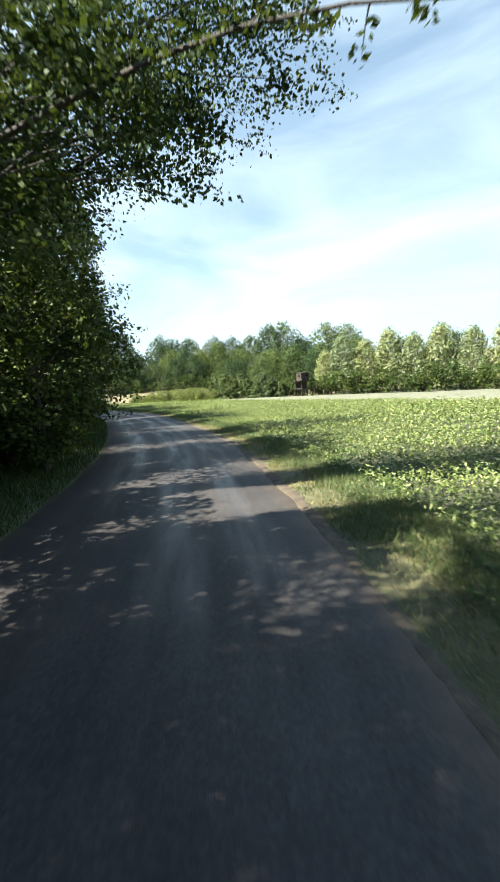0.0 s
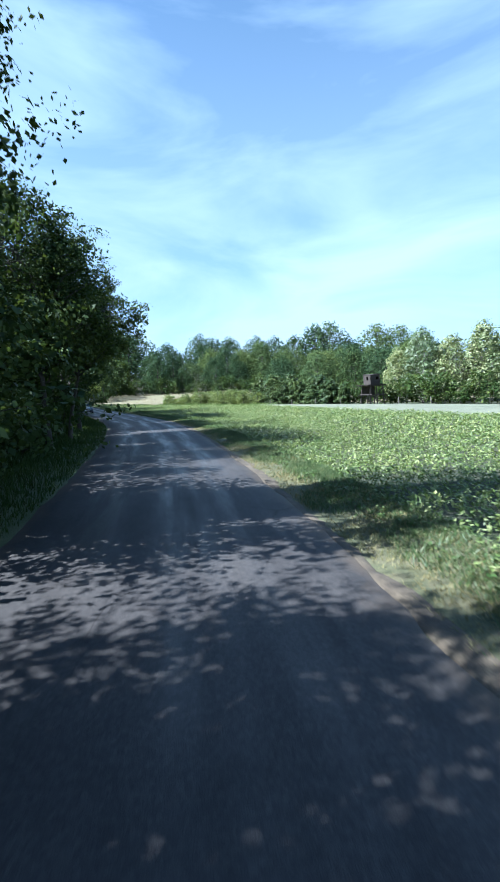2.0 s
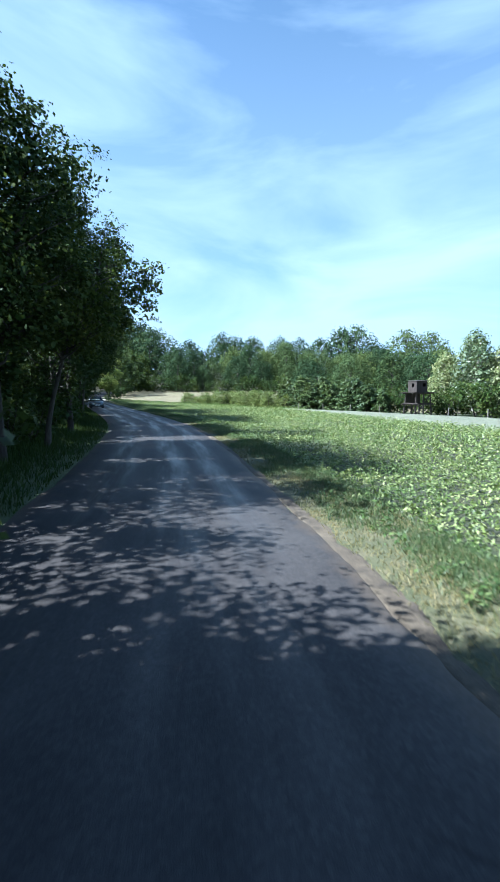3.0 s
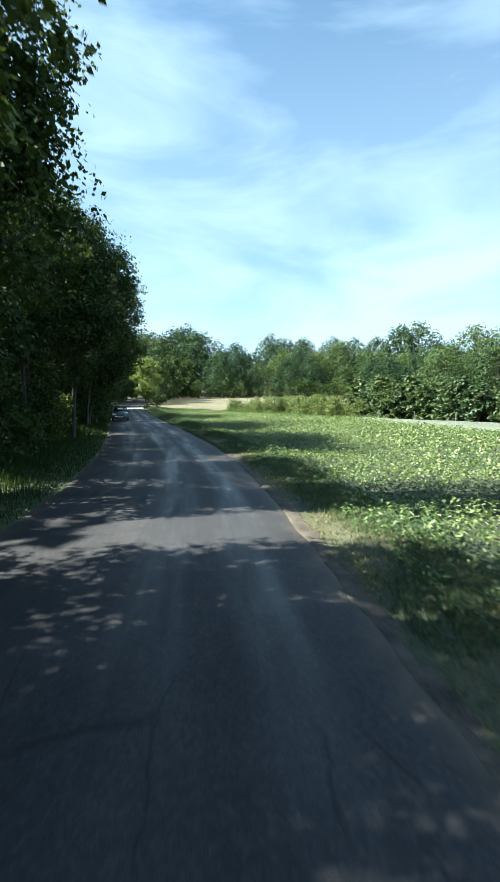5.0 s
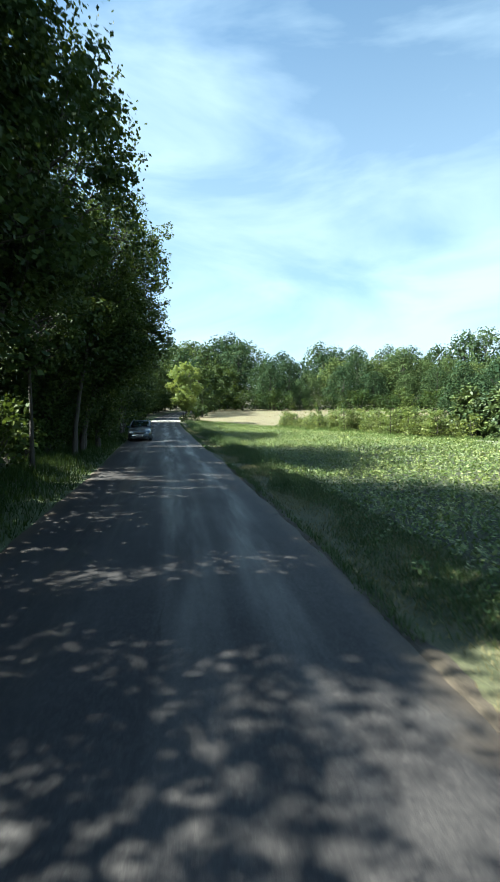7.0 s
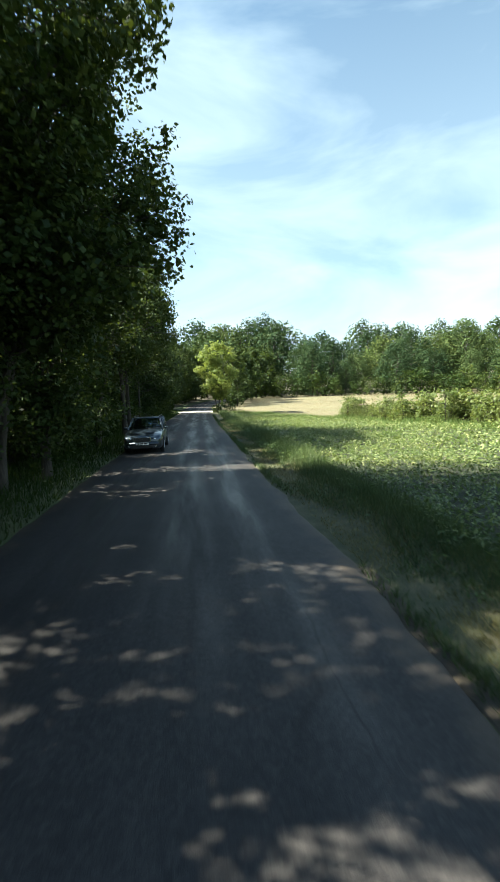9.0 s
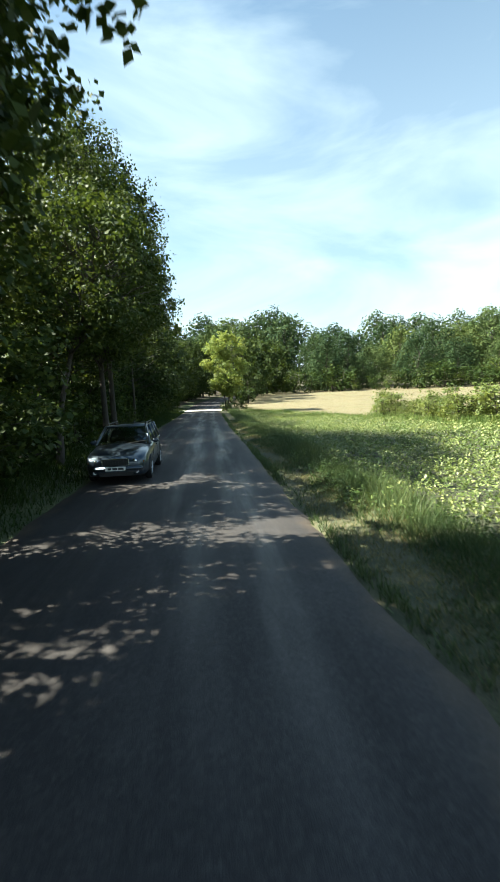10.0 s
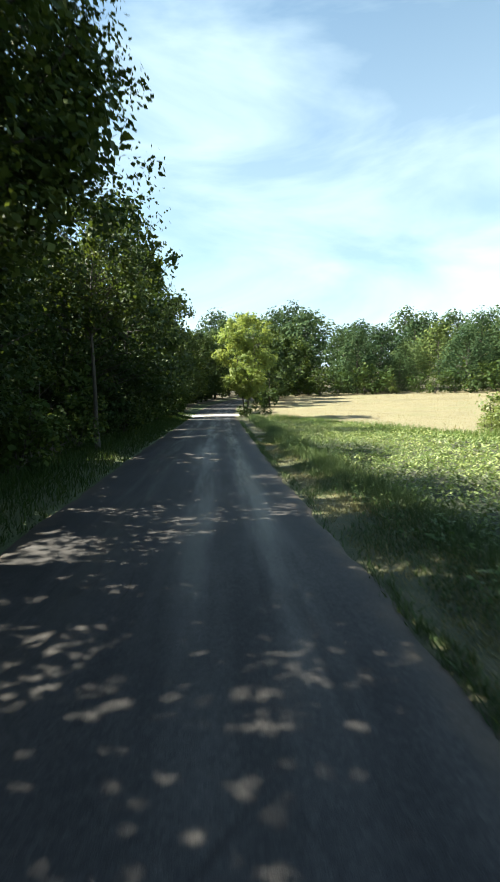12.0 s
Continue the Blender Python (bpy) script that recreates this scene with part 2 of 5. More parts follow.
L_MEADOW = leaf_mat("meadow_blade", (0.105, 0.092, 0.046), (0.150, 0.128, 0.066), (0.22, 0.185, 0.105), (0.17, 0.145, 0.07), 0.2)
L_DRY = leaf_mat("dry_blade", (0.085, 0.090, 0.034), (0.18, 0.16, 0.075), (0.30, 0.255, 0.13), (0.28, 0.25, 0.11), 0.3)
L_WEED = leaf_mat("sapling_leaf", (0.070, 0.096, 0.026), (0.112, 0.142, 0.038), (0.175, 0.198, 0.060), (0.22, 0.26, 0.05), 0.28)
M_WOOD = surface("weathered_board", [(0.3, (0.018, 0.013, 0.011)), (0.7, (0.042, 0.031, 0.025))], 3, 0.85, 40, 0.6, 0.3, stretch=(1, 1, 0.2))
M_POST = surface("grey_post", [(0.3, (0.09, 0.08, 0.07)), (0.7, (0.17, 0.15, 0.13))], 4, 0.9, 40, 0.5, 0.25)


# ---------------------------------------------------------------- building helpers
def link_bm(name, bm, material, parent=None, smooth=False):
    me = bpy.data.meshes.new(name)
    bm.to_mesh(me)
    bm.free()
    for m in (material if isinstance(material, (list, tuple)) else [material]):
        me.materials.append(m)
    if smooth:
        me.polygons.foreach_set("use_smooth", [True] * len(me.polygons))
    ob = new(name, me)
    if parent:
        ob.parent = parent
    return ob


def part(name, bm, material, parent, label="", smooth=False):
    ob = link_bm(name, bm, material, parent, smooth)
    if label:
        ob["label"] = label
    return ob


def mesh_np(name, verts, faces, material, smooth=False, index=None):
    """A mesh from arrays: verts (n, 3), faces (m, 3 or 4)."""
    verts, faces = np.asarray(verts, dtype=np.float32), np.asarray(faces, dtype=np.int32)
    me = bpy.data.meshes.new(name)
    k = faces.shape[1]
    me.vertices.add(len(verts))
    me.vertices.foreach_set("co", verts.ravel())
    me.loops.add(faces.size)
    me.loops.foreach_set("vertex_index", faces.ravel())
    me.polygons.add(len(faces))
    me.polygons.foreach_set("loop_start", np.arange(0, faces.size, k, dtype=np.int32))
    if smooth:
        me.polygons.foreach_set("use_smooth", np.ones(len(faces), dtype=bool))
    for m in (material if isinstance(material, (list, tuple)) else [material]):
        me.materials.append(m)
    if index is not None:
        me.polygons.foreach_set("material_index", np.asarray(index, dtype=np.int32))
    me.update(calc_edges=True)
    return me


def box(bm, x0, x1, y0, y1, z0, z1, m=None, bevel=0.0):
    res = bmesh.ops.create_cube(bm, size=1.0)
    vs = res["verts"]
    bmesh.ops.scale(bm, vec=(x1 - x0, y1 - y0, z1 - z0), verts=vs)
    bmesh.ops.translate(bm, vec=((x0 + x1) / 2, (y0 + y1) / 2, (z0 + z1) / 2), verts=vs)
    if bevel:
        es = list({e for v in vs for e in v.link_edges})
        out = bmesh.ops.bevel(bm, geom=es, offset=bevel, segments=2, affect="EDGES")
        vs = list({v for f in out["faces"] for v in f.verts} | {v for v in vs if v.is_valid})
    if m is not None:
        bmesh.ops.transform(bm, matrix=m, verts=vs)
    return vs


def rod(bm, a, b, r0, r1=None, sides=6):
    a, b = Vector(a), Vector(b)
    d = b - a
    res = bmesh.ops.create_cone(bm, cap_ends=True, segments=sides, radius1=r0, radius2=r0 if r1 is None else r1, depth=d.length)
    turn = d.to_track_quat("Z", "Y").to_matrix().to_4x4()
    bmesh.ops.transform(bm, matrix=Matrix.Translation((a + b) / 2) @ turn, verts=res["verts"])


def empty(name, m):
    ob = new(name)
    ob.matrix_world = m
    ob.empty_display_size = 0.2
    return ob


# ---------------------------------------------------------------- plan of the road
CENTRE = np.array([
    (-60, -2.4), (-25, -0.8), (0, -1.05), (6, -1.47), (12, -2.3), (18, -3.25), (23.5, -4.71), (29, -6.27),
    (35, -8.18), (42, -10.49), (48.5, -13), (54, -15.58), (65, -21.45), (73, -25.98), (84.6, -32.22), (97, -39),
    (111, -46.3), (126, -54.2), (138, -60.2), (152, -65.8), (172, -70.5), (200, -72), (240, -70), (300, -66)])
HALF = 2.62
YS = np.arange(-60, 300.01, 0.5)
XS = np.interp(YS, CENTRE[:, 0], CENTRE[:, 1])
for _ in range(2):
    XS = np.convolve(np.pad(XS, 6, mode="reflect", reflect_type="odd"), np.ones(13) / 13, mode="valid")
DX = np.gradient(XS, YS)


def across(y, off):
    """World x, y of the place off metres to the right of the road's middle, at the middle's y."""
    y = np.asarray(y, dtype=float)
    d = np.interp(y, YS, DX)
    k = 1 / np.sqrt(1 + d * d)
    return np.interp(y, YS, XS) + off * k, y - off * d * k


def offset(x, y):
    """How far right of the road's middle a place lies (near enough for the bends here)."""
    d = np.interp(y, YS, DX)
    return (x - np.interp(y, YS, XS)) / np.sqrt(1 + d * d)


def heave(x, y, size, seed):
    """Smooth unevenness, about -1 to 1."""
    s = 0
    for k, (a, b) in enumerate(((1.0, 0.31), (-0.47, 0.9), (0.72, -0.68), (0.2, 1.13))):
        s = s + np.sin((a * x + b * y) / size * (1 + 0.37 * k) + seed * 1.7 + k * 2.1)
    return s / 4


def ground_z(x, y):
    x, y = np.asarray(x, dtype=float), np.asarray(y, dtype=float)
    off = offset(x, y)
    rise = 0.046 * np.clip(y - 129, 0, 65) + 0.115 * np.clip(y - 196, 0, 110)
    dip = -0.016 * np.clip(off - 16, 0, 40) * np.clip((95 - y) / 25, 0, 1)
    away = np.clip((np.abs(off) - HALF - 0.4) / 2.5, 0, 1)
    small = away * (0.06 * heave(x, y, 3.1, 1) + 0.10 * heave(x, y, 11, 2))
    low = -0.10 * np.clip((np.abs(off) - HALF) / 1.2, 0, 1) * np.clip((off > 0), 0, 1) - 0.12 * np.clip((off - 4.0) / 2, 0, 1)
    bank = 0.09 * np.clip(-off - 3.4, 0, 9)
    return rise + dip + small + low + bank - 0.05


def road_z(y):
    y = np.asarray(y, dtype=float)
    return 0.046 * np.clip(y - 129, 0, 65) + 0.115 * np.clip(y - 196, 0, 110)


# the field's far edges: a pale strip to the right, young growth and a meadow ahead
def beyond_pale(x, y):
    """Metres past the near edge of the grain, below 0 on the crop's side."""
    return ((x + 7.0) * 64.0 + (y - 87.5) * 34.0) / 72.5


def beyond_growth(x, y):
    return (y - 87.0) + 0.93 * (x + 6.0)


# ---------------------------------------------------------------- ground
def build_ground():
    gx = np.concatenate([-np.geomspace(3000, 135, 16), np.arange(-130, 90, 1.5), np.geomspace(92, 3000, 18)])
    gy = np.concatenate([-np.geomspace(3000, 66, 14), np.arange(-60, 215, 1.5), np.geomspace(217, 3000, 22)])
    X, Y = np.meshgrid(gx, gy)
    Z = ground_z(X, Y)
    off = offset(X, Y)
    Z = np.where(np.abs(off) < HALF + 0.2, Z - 0.12, Z)
    nx, ny = len(gx), len(gy)
    idx = np.arange(nx * ny).reshape(ny, nx)
    faces = np.stack([idx[:-1, :-1], idx[:-1, 1:], idx[1:, 1:], idx[1:, :-1]], -1).reshape(-1, 4)
    cx, cy = X.ravel()[faces].mean(1), Y.ravel()[faces].mean(1)
    co = offset(cx, cy)
    m = np.full(len(faces), 0)
    crop = (co > 4.4) & (cy < 135)
    m[crop] = 1
    m[(co > 4.0) & (beyond_growth(cx, cy) > 0) & (cy > 85)] = 2
    m[(co > 10) & (beyond_pale(cx, cy) > 0.5) & (beyond_growth(cx, cy) < 14) & (cx > -7)] = 0
    m[(co < -4.6)] = 4
    m[(cy > 192)] = 4
    me = mesh_np("ground", np.stack([X, Y, Z], -1).reshape(-1, 3), faces, [M_GRASS, M_SOIL, M_STRAW, M_GRASS, M_WOODS], True, m)
    ob = new("ground", me)
    tagged(ob, "gently rolling ground with field soil, dry meadow and woodland floor", "ground", kind="structure")


def build_road():
    ys = np.arange(-60, 298, 0.5)
    offs = np.array([-HALF, -HALF + 0.12, -1.9, -1.0, 0.0, 1.0, 1.9, HALF - 0.12, HALF])
    n, k = len(ys), len(offs)
    ragged = np.zeros((n, k))
    rr = np.random.RandomState(4)
    for side, a in ((0, -1), (k - 1, 1)):
        ragged[:, side] = 0.10 * heave(ys, ys * 0.3, 0.7, side) + rr.uniform(-0.06, 0.06, n)
        ragged[:, side + (1 if side == 0 else -1)] = ragged[:, side] * 0.8
    O = offs[None, :] + ragged
    X, Y = across(ys[:, None] + 0 * O, O)
    camber = 0.02 * (1 - (O / HALF) ** 2)
    Z = road_z(ys)[:, None] + camber - 0.02
    Z[:, 0] -= 0.05
    Z[:, -1] -= 0.07
    idx = np.arange(n * k).reshape(n, k)
    faces = np.stack([idx[:-1, :-1], idx[:-1, 1:], idx[1:, 1:], idx[1:, :-1]], -1).reshape(-1, 4)
    me = mesh_np("road", np.stack([X, Y, Z], -1).reshape(-1, 3), faces, M_ROAD, True)
    uv = me.uv_layers.new(name="UVMap")
    UV = np.stack([O, ys[:, None] + 0 * O], -1).reshape(-1, 2)
    uv.data.foreach_set("uv", UV[faces.ravel()].astype(np.float32).ravel())
    ob = new("road", me)
    tagged(ob, "worn grey asphalt country lane with polished wheel tracks", "road", kind="structure")


def verge_z(x, y, o):
    """The height of the right verge."""
    t = (o - HALF + 0.42) / (4.6 - HALF + 0.42)
    return road_z(y) - 0.07 + 0.05 * t + 0.025 * heave(x * 3, y * 3, 1.1, 1) + 0.018 * heave(x * 9, y * 9, 1.0, 4) - 0.008


def strip(name, lo, hi, y0, y1, step, lift, material, label, seed):
    """A verge along the road between two offsets."""
    ys = np.arange(y0, y1, step)
    offs = np.linspace(lo, hi, 9)
    O = offs[None, :] + 0.10 * heave(ys[:, None], offs[None, :] * 4, 0.9, seed)
    rr = np.random.RandomState(seed)
    O[:, 0] += rr.uniform(-0.06, 0.06, len(ys))
    O[:, -1] += rr.uniform(-0.06, 0.06, len(ys))
    X, Y = across(ys[:, None] + 0 * O, O)
    t = (offs - offs[0]) / (offs[-1] - offs[0])
    Z = road_z(ys)[:, None] + lift[0] * (1 - t) + lift[1] * t + 0.025 * heave(X * 3, Y * 3, 1.1, seed) + 0.018 * heave(X * 9, Y * 9, 1.0, seed + 3)
    n, k = O.shape
    idx = np.arange(n * k).reshape(n, k)
    f = np.stack([idx[:-1, :-1], idx[:-1, 1:], idx[1:, 1:], idx[1:, :-1]], -1).reshape(-1, 4)
    ob = new(name, mesh_np(name, np.stack([X, Y, Z], -1).reshape(-1, 3), f, material, True))
    tagged(ob, label, "verge", kind="structure")


def build_pale_field():
    """The wedge of ripening grain that closes the field, in line with the fence."""
    u, v = np.meshgrid(np.linspace(0.0, 1.0, 120), np.linspace(0.0, 1.0, 16))
    rr = np.random.RandomState(8)
    tip = np.array((-7.0, 87.5))
    near, far = np.array((34.0, -64.0)), np.array((85.0, -66.0))
    x = tip[0] + u * (near[0] * (1 - v) + far[0] * v) + rr.uniform(-0.12, 0.12, u.shape)
    y = tip[1] + u * (near[1] * (1 - v) + far[1] * v) + 0.4 * heave(x, 60 * u, 2.2, 4) * (1 - v)
    z = ground_z(x, y) + 0.30 + 0.03 * heave(x * 3, y * 3, 1.0, 2) + rr.uniform(-0.02, 0.02, x.shape)
    for edge in (np.s_[0], np.s_[-1], np.s_[:, 0]):
        z[edge] = ground_z(x[edge], y[edge]) - 0.05
    idx = np.arange(u.size).reshape(u.shape)
    f = np.stack([idx[:-1, :-1], idx[:-1, 1:], idx[1:, 1:], idx[1:, :-1]], -1).reshape(-1, 4)
    ob = new("grain_strip", mesh_np("grain_strip", np.stack([x, y, z], -1).reshape(-1, 3), f, M_PALE, True))
    tagged(ob, "strip of pale grey ripening grain at the field's end", "field", kind="structure")


build_ground()
build_road()
build_pale_field()
def build_shoulder():
    """The crumbling strip of soil between asphalt and grass, thin and uneven, lying on the verge."""
    ys = np.arange(-20.0, 66.0, 0.15)
    offs = np.linspace(0.0, 1.0, 9)
    out = HALF + 0.22 + 0.16 * heave(ys, 0 * ys, 1.7, 6) + 0.10 * heave(ys * 4, 0 * ys, 1.0, 9)
    O = (HALF - 0.14) + offs[None, :] * (out - HALF + 0.14)[:, None]
    S = ys[:, None] + 0 * O
    X, Y = across(S, O)
    thick = np.array((-0.03, 0.010, 0.020, 0.024, 0.022, 0.018, 0.012, 0.004, -0.02))
    Z = verge_z(X, Y, O) + 0.008 + thick[None, :] + 0.008 * heave(X * 14, Y * 14, 1.0, 6)
    n, k = O.shape
    idx = np.arange(n * k).reshape(n, k)
    f = np.stack([idx[:-1, :-1], idx[:-1, 1:], idx[1:, 1:], idx[1:, :-1]], -1).reshape(-1, 4)
    ob = new("shoulder_right", mesh_np("shoulder_right", np.stack([X, Y, Z], -1).reshape(-1, 3), f, M_SHOULDER, True))
    tagged(ob, "crumbling strip of dark brown soil beside the asphalt", "verge", kind="structure")


strip("verge_right", HALF - 0.42, 4.6, -20, 150, 0.35, (-0.07, -0.02), M_VERGE, "dry trodden roadside verge of dusty soil and straw", 1)
build_shoulder()


def build_sunlit_band():
    """Pale strip across the lane before the bend, strong sun put into its colour."""
    offs, ys = np.linspace(-7.5, 3.6, 24), np.linspace(128.9, 131.6, 8)
    O, S = np.meshgrid(offs, ys)
    S = S + 0.25 * heave(O, S, 1.4, 3) + 0.06 * (O < -3.0) * (-3.0 - O)
    X, Y = across(S, O)
    Z = road_z(S) + 0.022 + 0.012 * heave(X * 4, Y * 4, 1.0, 7)
    Z[0], Z[-1], Z[:, 0], Z[:, -1] = road_z(S[0]) - 0.04, road_z(S[-1]) - 0.04, Z[:, 0] - 0.1, Z[:, -1] - 0.1
    idx = np.arange(O.size).reshape(O.shape)
    f = np.stack([idx[:-1, :-1], idx[:-1, 1:], idx[1:, 1:], idx[1:, :-1]], -1).reshape(-1, 4)
    ob = new("sunlit_band", mesh_np("sunlit_band", np.stack([X, Y, Z], -1).reshape(-1, 3), f, M_SUNLIT_BAND, True))
    tagged(ob, "pale strip across the lane, standing in for its bright sunlit band", "track", kind="structure")


build_sunlit_band()
strip("verge_left", -4.4, -HALF + 0.18, -20, 150, 0.4, (0.06, -0.06), M_GRASS, "shaded grassy verge along the wood's edge", 2)


# ---------------------------------------------------------------- leaves and blades
def leaf_quads(pos, size, rs, tilt=0.9, ratio=0.62, facing=None):
    """Folded pointed leaves at the places pos, of the lengths size."""
    n = len(pos)
    a = rs.uniform(0, 2 * np.pi, n)
    el = rs.uniform(-tilt, tilt * 0.55, n)
    d = np.stack([np.cos(a) * np.cos(el), np.sin(a) * np.cos(el), np.sin(el)], -1)
    up = np.stack([rs.normal(0, 0.45, n), rs.normal(0, 0.45, n), np.ones(n)], -1)
    if facing is not None:
        d = d - facing * (d * facing).sum(1)[:, None] * 0.85
        d /= np.linalg.norm(d, axis=1)[:, None] + 1e-6
        up = facing * 1.6 + rs.normal(0, 0.35, (n, 3)) + (0, 0, 0.25)
    side = np.cross(d, up)
    side /= np.linalg.norm(side, axis=1)[:, None] + 1e-6
    nrm = np.cross(side, d)
    s = size[:, None] if isinstance(size, np.ndarray) else np.full((n, 1), size)
    w = s * ratio * 0.5
    v0 = pos
    v1 = pos + d * s * 0.42 + side * w - nrm * w * 0.25
    v2 = pos + d * s - nrm * s * 0.10
    v3 = pos + d * s * 0.42 - side * w - nrm * w * 0.25
    V = np.stack([v0, v1, v2, v3], 1).reshape(-1, 3)
    F = np.arange(4 * n).reshape(-1, 4)
    return V, F


def blade_tris(pos, height, rs, width=0.012, lean=0.35):
    n = len(pos)
    a = rs.uniform(0, 2 * np.pi, n)
    s = np.stack([np.cos(a), np.sin(a), 0 * a], -1) * width * (0.6 + 0.8 * rs.rand(n))[:, None]
    b = rs.uniform(0, 2 * np.pi, n)
    l = np.stack([np.cos(b), np.sin(b), 0 * b], -1) * (lean * height * rs.rand(n))[:, None]
    up = np.stack([0 * a, 0 * a, height], -1)
    V = np.stack([pos - s, pos + s, pos + s * 0.7 + up * 0.6 + l * 0.57, pos + up + l], 1).reshape(-1, 3)
    F = np.arange(4 * n).reshape(-1, 4)
    return V, F


def stuff(name, V, F, material, label, category):
    ob = new(name, mesh_np(name, V, F, material))
    tagged(ob, label, category, kind="stuff")
    return ob


# ---------------------------------------------------------------- field crop
def build_crop():
    rs = np.random.RandomState(11)
    Vs, Fs, base = [], [], 0
    for lo, hi, row, gap, leaves, size in ((4.1, 10.5, 0.50, 0.20, 25, 0.085), (10.5, 26, 0.52, 0.26, 14, 0.125), (26, 60, 0.70, 0.46, 6, 0.25)):
        offs = np.arange(lo, hi, row)
        ys = np.arange(-6, 132, gap)
        O, Y0 = np.meshgrid(offs, ys)
        O = O.ravel() + rs.normal(0, 0.05, O.size)
        Y0 = Y0.ravel() + rs.uniform(-gap, gap, Y0.size) * 0.5
        x, y = across(Y0, O)
        keep = ((beyond_pale(x, y) < -0.3) | (x < -7.5)) & (beyond_growth(x, y) < -1.0) & (rs.rand(len(x)) > 0.04) & (O > 4.3 + 0.5 * np.clip((y - 55) / 20, 0, 1) + 0.3 * heave(x, y, 3, 5))
        x, y = x[keep], y[keep]
        z = ground_z(x, y)
        tall = 0.40 + 0.09 * heave(x, y, 4, 3) + 0.07 * rs.normal(size=len(x))
        n = len(x)
        p = np.repeat(np.stack([x, y, z], -1), leaves, 0)
        q = rs.normal(0, 0.10 if size < 0.2 else 0.14, (n * leaves, 2))
        p[:, :2] += q
        p[:, 2] += np.repeat(tall, leaves) * rs.uniform(0.35, 1.0, n * leaves)
        V, F = leaf_quads(p, 1.25 * size * rs.uniform(0.6, 1.3, len(p)), rs, 1.15, 0.40)
        Vs.append(V), Fs.append(F + base)
        base += len(V)
    stuff("field_crop", np.concatenate(Vs), np.concatenate(Fs), L_CROP, "broad-leaved green field crop in rows on brown soil", "crop")


def build_grasses():
    rs = np.random.RandomState(12)

    def scatter(n, y0, y1, o0, o1, thin=None):
        y = rs.uniform(y0, y1, n)
        o = rs.uniform(o0, o1, n)
        if thin is not None:
            k = thin(y, o)
            y, o = y[k], o[k]
        X, Y = across(y, o)
        return X, Y, o

    # tall grass between the verge and the crop
    x, y, o = scatter(600000, 2, 124, 3.0, 5.9, lambda y, o: rs.rand(len(y)) < np.exp(-((o - 4.1 - 0.3 * np.clip((y - 55) / 20, 0, 1) - 0.2 * heave(y, o, 4, 2)) / 0.48) ** 2) * (0.55 + 0.45 * heave(y, o, 2.3, 6)))
    h = (0.24 + 0.22 * np.clip((y - 62) / 18, 0, 1) + 0.15 * heave(x, y, 2.0, 4)) * rs.uniform(0.55, 1.35, len(x))
    V, F = blade_tris(np.stack([x, y, ground_z(x, y) - 0.03], -1), np.clip(h, 0.08, 1.1), rs, 0.0055, 0.6)
    stuff("tall_grass", V, F, L_BLADE, "tall green grass along the edge of the field", "grass")
    # broad-leaved weeds among the grass
    x, y, o = scatter(2600, 1, 122, 3.5, 5.0, lambda y, o: heave(y, o, 1.9, 14) + rs.normal(0, 0.3, len(y)) > 0.0)
    n, k = len(x), 26
    p = np.repeat(np.stack([x, y, ground_z(x, y)], -1), k, 0)
    tall = np.repeat(rs.uniform(0.12, 0.5, n) * (0.8 + 0.5 * np.clip((y - 60) / 25, 0, 1)), k)
    up = rs.uniform(0.1, 1.0, n * k)
    p[:, :2] += rs.normal(0, 0.10, (n * k, 2)) * (1.15 - 0.6 * up)[:, None]
    p[:, 2] += tall * up
    V, F = leaf_quads(p, rs.uniform(0.04, 0.11, n * k), rs, 0.8, 0.5)
    stuff("roadside_weeds", V, F, L_WEEDS, "broad-leaved green weeds along the field's edge", "weeds")
    # short dry turf on the right verge
    x, y, o = scatter(200000, 0, 104, 2.75, 4.4, lambda y, o: (heave(y * 3, o * 3, 1.3, 5) + rs.normal(0, 0.5, len(y)) + (o - 3.4) * 0.6) > -0.15)
    V, F = blade_tris(np.stack([x, y, verge_z(x, y, o)], -1), rs.uniform(0.03, 0.08, len(x)), rs, 0.007, 1.4)
    stuff("dry_turf", V, F, L_DRY, "short straw-coloured grass on the verge", "grass")
    x, y, o = scatter(160000, 0, 104, 2.8, 4.6, lambda y, o: (heave(y * 3, o * 3, 1.6, 8) + rs.normal(0, 0.2, len(y)) + (o - 3.5) * 1.0) > -0.1)
    V, F = blade_tris(np.stack([x, y, verge_z(x, y, o)], -1), rs.uniform(0.04, 0.13, len(x)), rs, 0.008, 1.2)
    stuff("verge_grass", V, F, L_BLADE, "patches of green grass on the dry verge", "grass")
    # tufts hugging the edge of the asphalt, and straw lying on the dusty strip
    x, y, o = scatter(60000, 52, 120, 2.5, 2.95, lambda y, o: rs.rand(len(y)) < np.exp(-((o - 2.7 - 0.06 * heave(y * 2, o, 1.0, 3)) / 0.10) ** 2) * np.clip(0.5 + 1.2 * heave(y, o, 1.7, 9), 0, 1))
    V, F = blade_tris(np.stack([x, y, verge_z(x, y, o)], -1), rs.uniform(0.05, 0.16, len(x)), rs, 0.009, 1.0)
    stuff("edge_grass", V, F, L_BLADE, "low grass tufts along the edge of the asphalt", "grass")
    x, y, o = scatter(48000, 0, 110, 2.7, 3.9, lambda y, o: heave(y * 2, o * 4, 1.1, 12) + rs.normal(0, 0.4, len(y)) > 0.1)
    V, F = blade_tris(np.stack([x, y, verge_z(x, y, o)], -1), rs.uniform(0.012, 0.03, len(x)), rs, 0.005, 5.0)
    stuff("straw_litter", V, F, L_DRY, "dry straw litter lying on the dusty verge", "litter")
